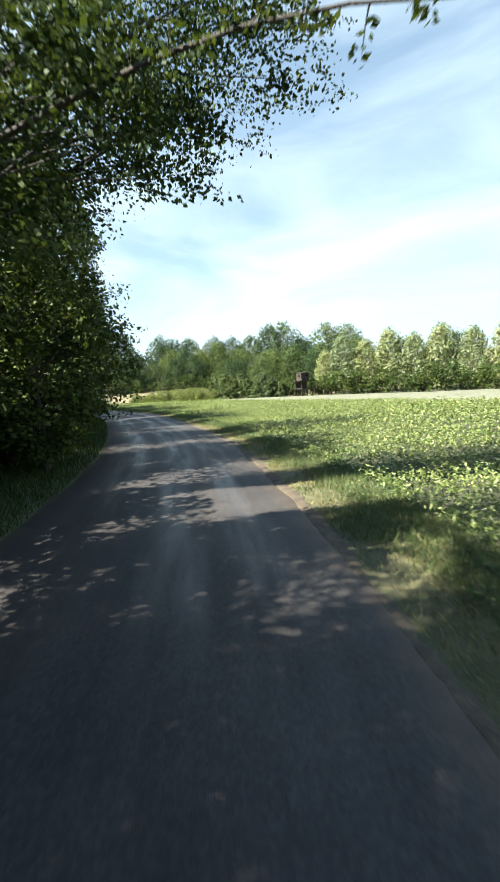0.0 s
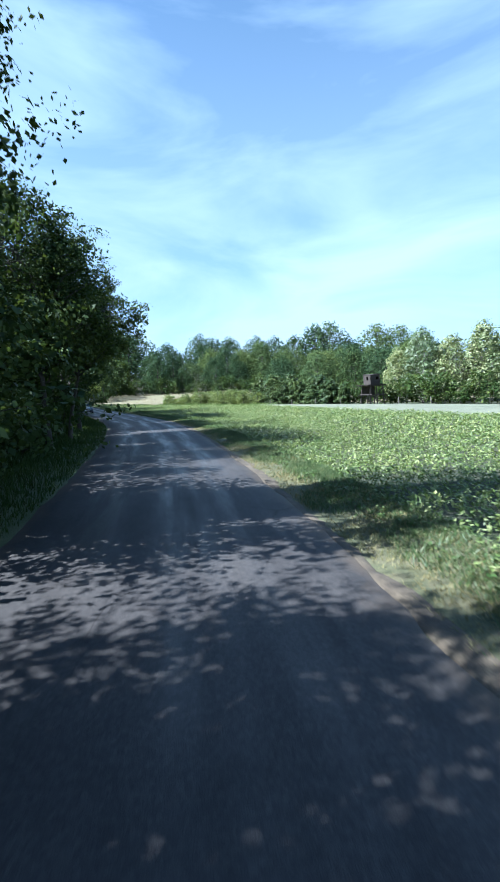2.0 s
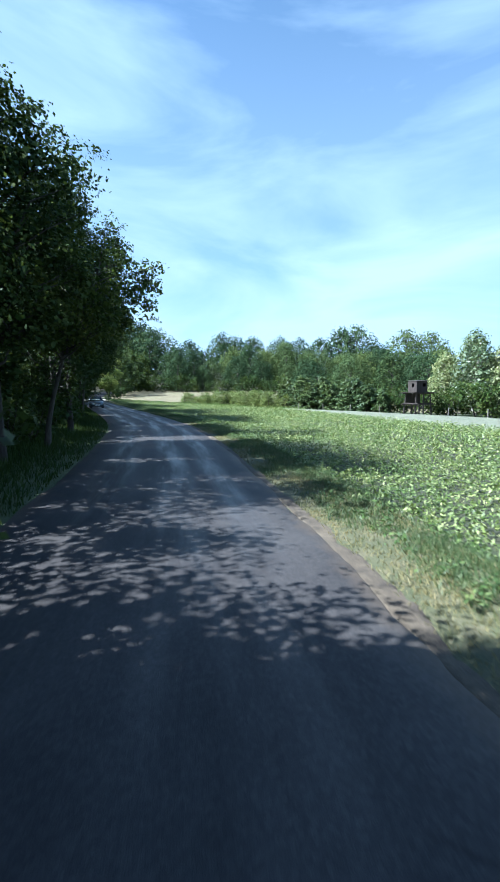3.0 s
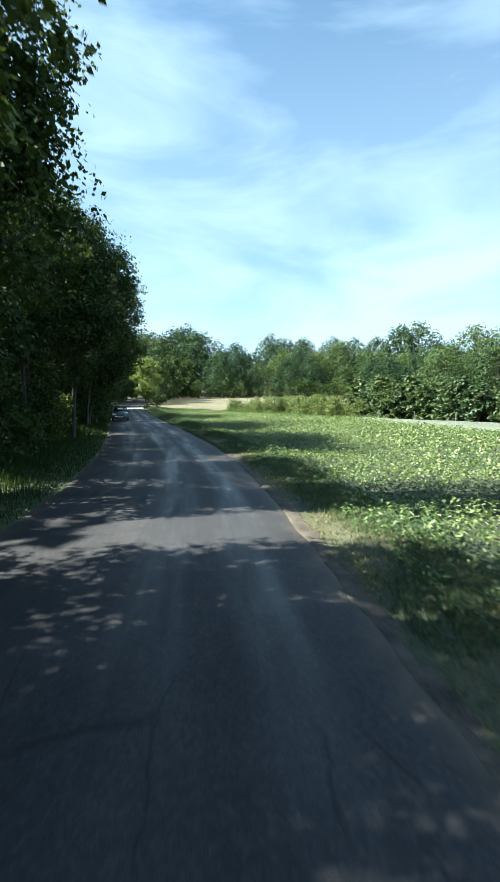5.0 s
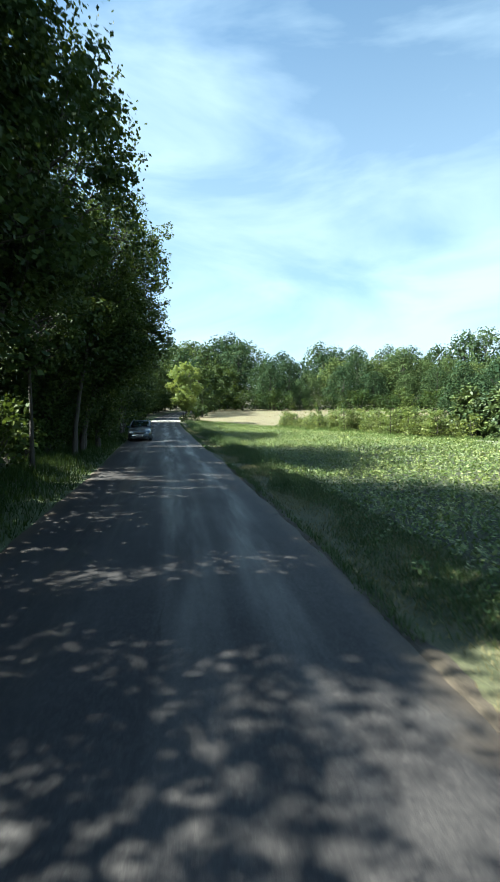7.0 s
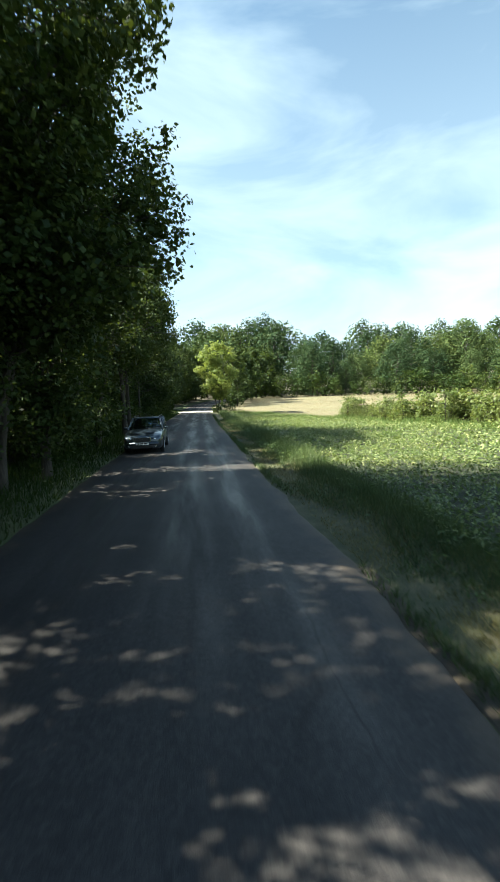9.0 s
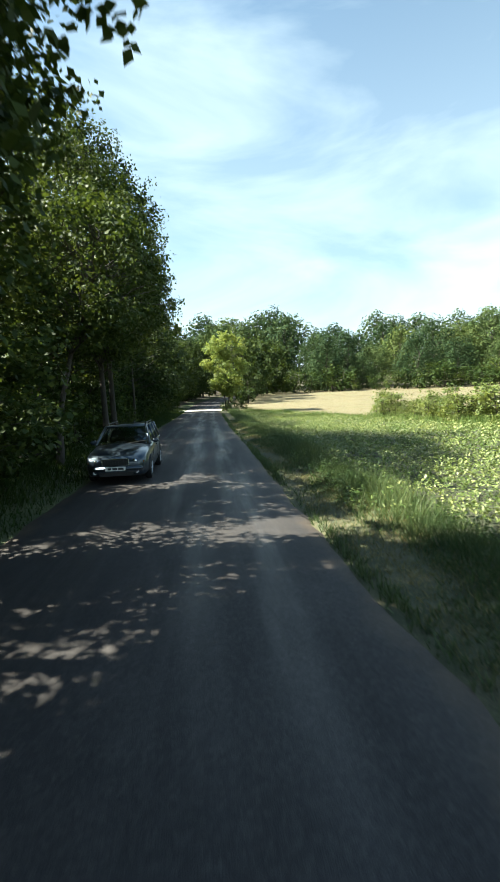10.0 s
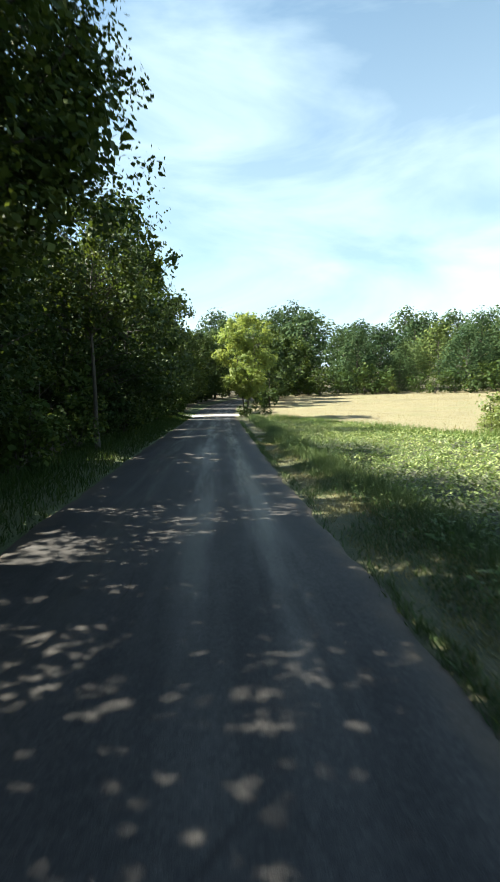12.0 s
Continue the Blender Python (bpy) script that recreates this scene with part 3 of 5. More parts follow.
    # left verge; the darker hazel leaf colour puts the trees' shade into the grass
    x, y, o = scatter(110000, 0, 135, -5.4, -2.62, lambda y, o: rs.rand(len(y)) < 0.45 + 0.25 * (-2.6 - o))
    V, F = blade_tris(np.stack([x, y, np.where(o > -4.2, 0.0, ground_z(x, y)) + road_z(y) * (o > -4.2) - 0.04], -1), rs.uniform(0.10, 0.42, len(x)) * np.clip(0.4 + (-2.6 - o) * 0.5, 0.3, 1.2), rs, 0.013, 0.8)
    stuff("wood_edge_grass", V, F, L_HAZEL, "rough green grass under the trees, coloured dark to stand in for shade", "grass")
    # straw meadow, seen from far
    n = 60000
    x, y = rs.uniform(-75, 30, n), rs.uniform(90, 195, n)
    k = (beyond_growth(x, y) > 1.5) & (offset(x, y) > 4.2) & (rs.rand(n) < 0.75)
    x, y = x[k], y[k]
    V, F = blade_tris(np.stack([x, y, ground_z(x, y)], -1), rs.uniform(0.05, 0.22, len(x)) * (0.7 + 0.5 * heave(x, y, 4, 9)) + 0.03, rs, 0.02, 0.9)
    stuff("dry_meadow", V, F, L_MEADOW, "straw-yellow dry meadow below the wood", "grass")

    # dry weeds between the crop and the meadow
    n = 16000
    x, t = rs.uniform(-47, -4, n), rs.normal(0, 0.7, n)
    y = 87.0 - 0.93 * (x + 6.0) + t
    k = (offset(x, y) > 5.0) & (rs.rand(n) < 0.6 + 0.4 * heave(x, y, 1.5, 3))
    x, y = x[k], y[k]
    V, F = blade_tris(np.stack([x, y, ground_z(x, y)], -1), rs.uniform(0.25, 0.85, len(x)) * (0.8 + 0.4 * heave(x, y, 2.5, 6)), rs, 0.02, 0.5)
    stuff("margin_weeds", V, F, L_WEEDS, "tall dark weeds between the crop and the meadow", "weeds")


build_crop()
build_grasses()


# ---------------------------------------------------------------- trees
def tube(V, F, pts, radii, sides=6):
    base = len(V)
    for k, (p, r) in enumerate(zip(pts, radii)):
        d = (pts[min(k + 1, len(pts) - 1)] - pts[max(k - 1, 0)])
        d = d / (np.linalg.norm(d) + 1e-6)
        a = np.cross(d, (0.31, 0.87, 0.2))
        a /= np.linalg.norm(a) + 1e-6
        b = np.cross(d, a)
        for s in range(sides):
            t = 2 * np.pi * s / sides
            V.append(p + (a * np.cos(t) + b * np.sin(t)) * r)
    for k in range(len(pts) - 1):
        for s in range(sides):
            i, j = base + k * sides + s, base + k * sides + (s + 1) % sides
            F.append((i, j, j + sides, i + sides))


def tree_meshes(kind, seed, height, radius, foot, clumps, leaves, leaf_size, leaf_material, bark, lean=(0, 0), spread=0.42, stems=1, droop=0.0, taper=0.75, round_top=0.6, core=0, core_size=0.4, twigs=5):
    """Trunk-and-limbs mesh and crown mesh. foot: the crown's lower end; clumps sprays of leaves on twigs along the limbs."""
    rs = np.random.RandomState(seed)
    V, F, sprays = [], [], []
    for st in range(stems):
        a0 = rs.uniform(0, 2 * np.pi)
        out = 0.0 if stems == 1 else radius * 0.35
        n = 9
        t = np.linspace(0, 1, n)
        bend = np.cumsum(rs.normal(0, 0.05 * height / n, (n, 2)), 0)
        top = height * (0.92 if stems == 1 else rs.uniform(0.6, 0.92))
        pts = np.stack([bend[:, 0] + np.cos(a0) * out * t + lean[0] * t ** 1.5, bend[:, 1] + np.sin(a0) * out * t + lean[1] * t ** 1.5, t * top], -1)
        pts[0, 2] = -0.25
        r0 = (0.016 if stems == 1 else 0.009) * height
        tube(V, F, list(pts), r0 * (1 - 0.9 * t) + 0.012 + r0 * 0.5 * (t == 0), 7)
        limbs = int((16 if stems == 1 else 7) * (1 + height / 30))
        for k in range(limbs):
            u = (k + rs.rand()) / limbs
            z = foot + (top - foot) * (u ** 0.9) * 0.96
            at = np.array([np.interp(z, pts[:, 2], pts[:, c]) for c in range(3)])
            h = (z - foot) / max(height - foot, 0.1)
            env = radius * (np.sin(np.pi * min(1, 0.18 + 0.82 * h) ** round_top) ** taper) * rs.uniform(0.75, 1.15)
            ang = k * 2.4 + rs.uniform(-0.5, 0.5)
            rise = rs.uniform(0.15, 0.6) * env * (1 if h > 0.25 else 0.4) - droop * env
            m = 6 if twigs > 4 else 4
            tt = np.linspace(0, 1, m)
            limb = at + np.stack([np.cos(ang) * env * tt, np.sin(ang) * env * tt, rise * tt ** 1.3 - 0.12 * env * tt ** 3], -1)
            limb[1:] += np.cumsum(rs.normal(0, 0.035 * env, (m - 1, 3)), 0)
            lr = r0 * (0.42 - 0.28 * h) + 0.008
            tube(V, F, list(limb), lr * (1 - 0.85 * tt) + 0.004, 5 if twigs > 4 else 3)
            sprays.append(limb[-1])
            for q in range(twigs):
                f = rs.uniform(0.25, 1.0)
                o = np.array([np.interp(f, tt, limb[:, c]) for c in range(3)])
                w = np.array([np.cos(ang + rs.uniform(-1.3, 1.3)), np.sin(ang + rs.uniform(-1.3, 1.3)), rs.uniform(-0.35, 0.7)])
                e = o + w * env * rs.uniform(0.18, 0.42)
                mid = (o + e) / 2 + rs.normal(0, 0.03 * env, 3)
                if twigs > 4:
                    tube(V, F, [o, mid, e], [lr * 0.3 + 0.004, lr * 0.2 + 0.003, 0.003], 3)
                sprays.extend([e, mid, (mid + e) / 2])
    sprays = np.array(sprays)
    pick = sprays[rs.randint(0, len(sprays), clumps)] + rs.normal(0, spread * 0.5, (clumps, 3))
    dirs = rs.normal(0, 1, (clumps, 3))
    dirs[:, 2] *= 0.4
    near = lambda *shape: np.clip(rs.normal(0, 1, shape), -1.5, 1.5)
    P = np.repeat(pick, leaves, 0) + np.repeat(dirs, leaves, 0) * (near(clumps * leaves, 1) * spread * 0.55) + near(clumps * leaves, 3) * spread * 0.42 * np.array((1, 1, 0.7))
    size = leaf_size * rs.uniform(0.65, 1.3, len(P))
    if core:
        # larger leaves added deep inside, to make the crown opaque
        Q = sprays[rs.randint(0, len(sprays), core)]
        axis = np.stack([np.interp(Q[:, 2], pts[:, 2], pts[:, c]) for c in (0, 1)], -1) if stems == 1 else np.zeros((core, 2))
        f = rs.uniform(0.15, 0.72, (core, 1))
        Q[:, :2] = axis + (Q[:, :2] - axis) * f
        Q[:, 2] -= rs.uniform(0, 0.6, core)
        P = np.concatenate([P, Q])
        size = np.concatenate([size, core_size * rs.uniform(0.7, 1.3, core)])
    P[:, 2] = np.maximum(P[:, 2], 0.12)
    LV, LF = leaf_quads(P, size, rs, 1.0, 0.66)
    return mesh_np(kind + "_trunk", np.array(V), np.array(F), bark, True), mesh_np(kind + "_crown", LV, LF, leaf_material)


def dense_tree(kind, seed, height, radius, profile, lobes, lobe, leaves, leaf_size, leaf_material, bark, core, core_size, stems=1, foot=0.4, lean=(0, 0), sprig=0.12, inner=0.18, stretch=(1, 1, 1)):
    """A full crown: limbs carry many rounded sprays of leaves, close together, dark inside, ragged outside."""
    rs, lf = np.random.RandomState(seed), np.random.RandomState(seed + 500)
    V, F, P, N, S, C = [], [], [], [], [], []
    us, prof = np.linspace(0, 1, len(profile)), np.array(profile)
    trunks = []
    for st in range(stems):
        t = np.linspace(0, 1, 8)
        a0 = rs.uniform(0, 6.28)
        bend = np.cumsum(rs.normal(0, 0.012 * height, (8, 2)), 0) * t[:, None]
        top = height * (0.86 if stems == 1 else rs.uniform(0.6, 0.85))
        out = 0.0 if stems == 1 else radius * 0.4
        pts = np.stack([bend[:, 0] + lean[0] * t ** 1.4 + np.cos(a0) * out * t, bend[:, 1] + lean[1] * t ** 1.4 + np.sin(a0) * out * t, t * top], -1)
        pts[0, 2] = -0.3
        r0 = 0.012 * height / math.sqrt(stems)
        tube(V, F, list(pts), r0 * (1 - 0.88 * t) + 0.012 + r0 * 0.45 * (t == 0), 7)
        trunks.append((pts, r0))
    for k in range(lobes):
        u = ((k + rs.rand()) / lobes)
        env = radius * np.interp(u, us, prof) * rs.uniform(0.82, 1.08)
        lr = lobe * rs.uniform(0.65, 1.25) * (1.0 - 0.3 * u)
        rr = max(env - lr * 0.8, 0.0) * math.sqrt(rs.uniform(inner, 1.0))
        ang = k * 2.39996 + rs.uniform(-0.5, 0.5)
        pts, r0 = trunks[k % stems]
        z = foot + lr * 0.5 + (height - foot - lr) * u
        c = np.array([np.interp(min(z, pts[-1, 2]), pts[:, 2], pts[:, q]) for q in range(2)] + [z])
        at = np.array([np.interp(max(z - 0.45 * rr - 0.3, 0.2), pts[:, 2], pts[:, q]) for q in range(3)])
        c[:2] += np.array([np.cos(ang), np.sin(ang)]) * rr
        tt = np.linspace(0, 1, 4)
        limb = at + (c - at) * tt[:, None]
        limb[1:3] += rs.normal(0, 0.05 * rr + 0.02, (2, 3)) + (0, 0, 0.06 * rr)
        tube(V, F, list(limb), (r0 * 0.32 * (1 - 0.5 * u) + 0.006) * (1 - 0.85 * tt) + 0.004, 4)
        n = max(int(leaves * (lr / lobe) ** 2 / lobes), 6)
        d = lf.normal(0, 1, (n, 3))
        d /= np.linalg.norm(d, axis=1)[:, None]
        tufts = max(n // 26, 5)
        e = lf.normal(0, 1, (tufts, 3))
        e /= np.linalg.norm(e, axis=1)[:, None]
        e *= (lr * (1 + 0.2 * np.sin(e[:, 0] * 5 + 1.7 * k) * np.sin(e[:, 1] * 6 + k)) * np.where(lf.rand(tufts) < sprig, lf.uniform(1.0, 1.2, tufts), lf.uniform(0.72, 1.0, tufts)))[:, None] * (1, 1, 0.86)
        loose = lf.rand(n) < 0.25
        spot = e[lf.randint(0, tufts, n)] + np.clip(lf.normal(0, 1, (n, 3)), -1.7, 1.7) * (0.15 * lr) * (1, 1, 0.7)
        P.append(c + np.where(loose[:, None], d * (lr * lf.uniform(0.6, 0.98, n))[:, None] * (1, 1, 0.86), spot))
        d = np.where(loose[:, None], d, spot / (np.linalg.norm(spot, axis=1)[:, None] + 1e-6))
        N.append(d)
        S.append(leaf_size * lf.uniform(0.65, 1.3, n))
        # oversized inner leaves, added to block the light through the spray
        m = max(int(core * (lr / lobe) ** 2 / lobes), 3)
        d = lf.normal(0, 1, (m, 3))
        d /= np.linalg.norm(d, axis=1)[:, None]
        P.append(c + d * (lr * lf.uniform(0.1, 0.74, m))[:, None])
        N.append(d)
        S.append(core_size * lf.uniform(0.7, 1.2, m) * min(1.0, lr / lobe))
    P, N, S = np.concatenate(P), np.concatenate(N), np.concatenate(S)
    P, V = P * stretch, np.array(V) * stretch
    P[:, 2] = np.maximum(P[:, 2], 0.1)
    N = N + lf.normal(0, 0.55, N.shape) + (0, 0, 0.3)
    N /= np.linalg.norm(N, axis=1)[:, None] + 1e-6
    LV, LF = leaf_quads(P, S, lf, 1.0, 0.70, facing=N)
    return mesh_np(kind + "_trunk", V, np.array(F), bark, True), mesh_np(kind + "_crown", LV, LF, leaf_material)


def lobed_tree(kind, seed, height, radius, foot, lobes, leaves, leaf_size, leaf_material, bark, slim=1.0):
    """A tree seen from afar: a trunk with limbs, and a crown of rounded leafy lobes."""
    rs = np.random.RandomState(seed)
    V, F = [], []
    t = np.linspace(0, 1, 6)
    bend = np.cumsum(rs.normal(0, 0.02 * height, (6, 2)), 0) * t[:, None]
    pts = np.stack([bend[:, 0], bend[:, 1], t * height * 0.85], -1)
    pts[0, 2] = -0.4
    tube(V, F, list(pts), 0.018 * height * (1 - 0.85 * t) + 0.02, 6)
    P, N, S = [], [], []
    for k in range(lobes):
        u = (k + rs.rand()) / lobes
        z = foot + (height - foot) * (0.08 + 0.84 * u)
        env = radius * (np.sin(np.pi * (0.16 + 0.80 * u) ** 0.85) ** 0.55)
        ang = k * 2.4 + rs.uniform(-0.4, 0.4)
        lr = radius * rs.uniform(0.30, 0.50) * (1.0 - 0.25 * u)
        rr = max(env - lr * 0.75, 0) * rs.uniform(0.7, 1.08)
        c = np.array([np.cos(ang) * rr, np.sin(ang) * rr, z])
        at = np.array([np.interp(z * 0.75, pts[:, 2], pts[:, q]) for q in range(3)])
        tube(V, F, [at, (at + c) / 2 + rs.normal(0, 0.2, 3), c], [0.09, 0.06, 0.02], 4)
        n = int(leaves * (lr / radius) ** 2 * 6)
        d = rs.normal(0, 1, (n, 3))
        d /= np.linalg.norm(d, axis=1)[:, None]
        lump = 1 + 0.20 * np.sin(d[:, 0] * 7 + k) * np.sin(d[:, 1] * 6 + 2 * k) + 0.14 * np.sin(d[:, 2] * 9 + k)
        P.append(c + d * (lr * lump * rs.uniform(0.80, 1.05, n))[:, None] * (1, 1, slim))
        N.append(d)
    P, N = np.concatenate(P), np.concatenate(N)
    P[:, 2] = np.maximum(P[:, 2], 0.2)
    LV, LF = leaf_quads(P, leaf_size * rs.uniform(0.6, 1.35, len(P)), rs, 1.1, 0.75, facing=N)
    return mesh_np(kind + "_trunk", np.array(V), np.array(F), bark, True), mesh_np(kind + "_crown", LV, LF, leaf_material)


def plant(name, meshes, x, y, turn, scale=1.0, label="", category="tree", group="", z=None, stretch=1.0, tilt=0.0, along=1.0, over=1.0):
    trunk, crown = meshes
    base = empty(name, Matrix.Translation((x, y, float(ground_z(x, y)) if z is None else z)) @ Euler((tilt, 0, turn)).to_matrix().to_4x4() @ Matrix.Diagonal((scale * over, scale * along, scale * stretch, 1)))
    for nm, me in (("trunk", trunk), ("crown", crown)):
        ob = new(nm, me)
        ob.parent = base
    tagged(base, label, category, group)
    return base


# ---------------------------------------------------------------- wood along the left of the road
EGG = (0.36, 0.72, 0.92, 1.0, 0.98, 0.88, 0.66, 0.32)
BUSHY = (0.75, 0.95, 1.0, 0.95, 0.85, 0.65, 0.3)

# the first bend: y along the lane, offset, lower and upper end of the crown, reach across, reach along
BEND_CROWNS = (
    (14.9, -6.5, 0.3, 10.6, 5.5, 5.6), (-0.8, -6.0, 4.4, 11.8, 4.0, 5.9), (5.5, -4.6, 4.0, 7.3, 5.2, 1.3), (9.3, -4.3, 3.4, 11.3, 6.8, 1.5),
    (14.7, -3.3, 0.3, 6.6, 3.4, 3.6), (16.0, -5.2, 0.9, 11.5, 5.1, 2.2), (22.9, -6.8, 4.2, 14.5, 7.3, 1.5), (23.5, -5.8, 0.3, 6.1, 5.6, 6.0),
    (31.6, -8.3, 3.7, 11.0, 7.9, 5.1), (53.8, -5.4, 4.7, 13.4, 3.1, 1.3),
)
# the middle of the lane: y along the lane, offset, lower and upper end of the crown, reach across, reach along
MIDDLE_CROWNS = (
    (36.5, -7.0, 6.3, 11.9, 6.9, 4.5), (21.7, -2.6, 0.3, 14.5, 2.3, 2.7), (39.1, -7.6, 3.5, 13.3, 2.3, 3.2), (38.6, -2.9, 3.6, 7.7, 3.4, 3.5),
    (44.9, -5.1, 1.1, 13.0, 3.8, 2.1), (75.9, -5.1, 0.8, 5.4, 4.2, 5.6), (44.8, -4.3, 5.7, 12.2, 4.2, 1.7), (68.9, -2.6, 8.1, 11.8, 3.6, 5.7),
    (61.5, -8.8, 3.1, 16.2, 8.0, 3.4), (2.3, -5.9, 2.2, 10.1, 1.8, 5.5), (66.7, -8.5, 6.4, 10.6, 2.9, 2.6), (59.1, -5.2, 7.9, 13.3, 4.3, 6.0),
)
# the straight: y along the lane, offset, lower and upper end of the crown, reach across, reach along
STRAIGHT_CROWNS = (
    (56.2, -5.8, 8.0, 11.4, 5.8, 3.9), (70.1, -5.9, 2.3, 14.5, 6.9, 4.1), (73.1, -3.6, 0.3, 18.0, 3.8, 2.5), (70.7, -3.0, 4.0, 7.3, 3.8, 2.9),
    (34.3, -4.4, 2.4, 11.0, 4.1, 1.3), (93.2, -8.9, 2.6, 13.3, 7.4, 4.5), (81.4, -2.6, 4.4, 8.7, 3.5, 6.0), (98.2, -4.4, 5.3, 10.7, 3.1, 4.1),
    (88.0, -3.3, 3.8, 15.6, 4.6, 1.9), (69.3, -5.4, 1.5, 11.9, 3.3, 3.5), (58.5, -2.7, 5.5, 10.3, 3.2, 4.7), (84.0, -5.8, 3.1, 13.6, 5.6, 5.9),
    (68.9, -8.3, 9.4, 15.2, 5.3, 4.6), (56.7, -7.3, 2.4, 15.2, 7.7, 5.3), (86.3, -3.5, 3.8, 13.2, 4.6, 4.7), (71.4, -2.7, 4.4, 9.0, 3.6, 4.8),
    (90.7, -6.4, 1.2, 14.5, 5.6, 5.3), (102.5, -6.4, 0.3, 10.7, 7.5, 3.3), (50.2, -8.5, 3.5, 11.9, 4.2, 6.0), (48.2, -5.4, 6.1, 9.2, 3.2, 4.2),
)
# thinner trees added to shade the lane where sun broke through
SHADING_CROWNS = ((-1.6, -4.8, 2.6, 9.6, 2.0, 5.6), (63.7, -4.6, 3.2, 7.8, 2.6, 1.7), (77.2, -4.8, 3.4, 8.2, 3.0, 2.3))

# places on the lane where the sun comes through between the trees
SUNNY = ((8.8, 1.5), (13.0, 2.2), (19.4, -2.0), (19.4, 0.0), (19.4, 2.4), (21.4, 2.0), (26.5, 2.2), (28.4, 0.0), (34.0, 2.3), (36.0, 1.5), (41.5, -0.8), (41.5, 1.0), (41.5, 2.7),
         (50.8, -0.4), (50.8, 1.2), (50.8, 2.7), (62.8, 0.0), (68.3, 1.5), (72.2, 1.5), (75.0, 2.3), (83.0, 1.5), (131.0, -2.0), (131.0, 0.0), (131.0, 2.0))


def open_height(x, y, r, h):
    """A tree's height, kept low where a gap in the wood lets the sun in."""
    n = math.hypot(SUN_X, SUN_Y)
    for wy, wo in SUNNY:
        px, py = across(wy, wo)
        dx, dy = x - float(px), y - float(py)
        s, side = (dx * SUN_X + dy * SUN_Y) / n, (dx * SUN_Y - dy * SUN_X) / n
        if s > 0 and abs(side) < r:
            h = min(h, math.tan(SUN_EL) * (s - 0.6 * math.sqrt(r * r - side * side)) - 0.8)
    return max(h, 3.0)


def lane_turn(y):
    """The turn that lays a tree's own x across the lane."""
    return math.atan2(-float(np.interp(y, YS, DX)), 1.0)


def lane_tree(count, foot, top, ra, rl, over_lane, y):
    """Trunk and crown of one tree beside the lane; crowns start near the ground, at a third or at half of the height, or lean over the lane."""
    shape = (ra / 4.0, rl / 4.0, top / 10.0)
    face = shape[2] * (shape[0] + shape[1]) / 2
    fine = 2.2 if y < 12 else 1.0 if y < 95 else 0.6
    one, share = count % 2, foot / top
    if over_lane:
        lobes, lobe, low, leaves, core, lean, sprig, seed = 76, 0.85, 4.6, 17000, 4500, 1.7, 0.28, 39 + one
    elif share < 0.17:
        lobes, lobe, low, leaves, core, lean, sprig, seed = 96, 1.0, 0.5, 15500, 7500, 0.0, 0.14, 31 + one
    elif share < 0.38:
        lobes, lobe, low, leaves, core, lean, sprig, seed = 84, 0.98, 2.8, 15500, 7000, 0.0, 0.16, 33 + one
    else:
        lobes, lobe, low, leaves, core, lean, sprig, seed = 70, 0.9, 4.7, 15000, 6000, 0.0, 0.18, 35 + one
    many = min(max(face, 0.55), 1.5) * fine
    return dense_tree("linden", seed, 10.0, 4.0, EGG, lobes, lobe, int(leaves * many), 0.115 / math.sqrt(fine), (L_LINDEN, L_OAK)[(count // 2) % 2], M_BARK, int(core * 1.8 * many), 0.20 / math.sqrt(fine),
                      foot=low, lean=(lean, 0.0), sprig=sprig, inner=0.3, stretch=shape)


def overhanging_limb(tree):
    """A thin leafy limb high over the lane, part of the leaning tree by the first bend."""
    rs = np.random.RandomState(58)
    V, F, P = [], [], []
    inv = tree.matrix_basis.inverted()
    start, end = np.array((-4.2, 5.6, 4.6)), np.array((1.9, 4.0, 5.0))
    t = np.linspace(0, 1, 8)
    spine = start + (end - start) * t[:, None] + np.stack([0 * t, 0.25 * np.sin(5 * t), 0.55 * np.sin(np.pi * t)], -1)
    tube(V, F, list(spine), 0.05 * (1 - 0.85 * t) + 0.004, 6)
    for k in range(16):
        f = 0.45 + 0.55 * (k + rs.rand()) / 16
        o = np.array([np.interp(f, t, spine[:, c]) for c in range(3)])
        e = o + np.array((rs.uniform(-0.1, 0.35), rs.uniform(-0.35, 0.35), rs.uniform(-0.28, 0.12)))
        tube(V, F, [o, (o + e) / 2 + (0, 0, 0.04), e], [0.010, 0.007, 0.003], 3)
        P.append(o + (e - o) * rs.uniform(0.2, 1.05, (15, 1)) + rs.normal(0, 0.045, (15, 3)))
    P = np.concatenate(P)
    LV, LF = leaf_quads(P, rs.uniform(0.06, 0.11, len(P)), rs, 1.1, 0.55)
    for nm, verts, faces, material in (("limb", np.array(V), np.array(F), M_BARK), ("limb_leaves", LV, LF, L_LINDEN)):
        local = np.array([inv @ Vector(v) for v in verts])
        ob = new(nm, mesh_np(nm, local, faces, material, nm == "limb"))
        ob.parent = tree


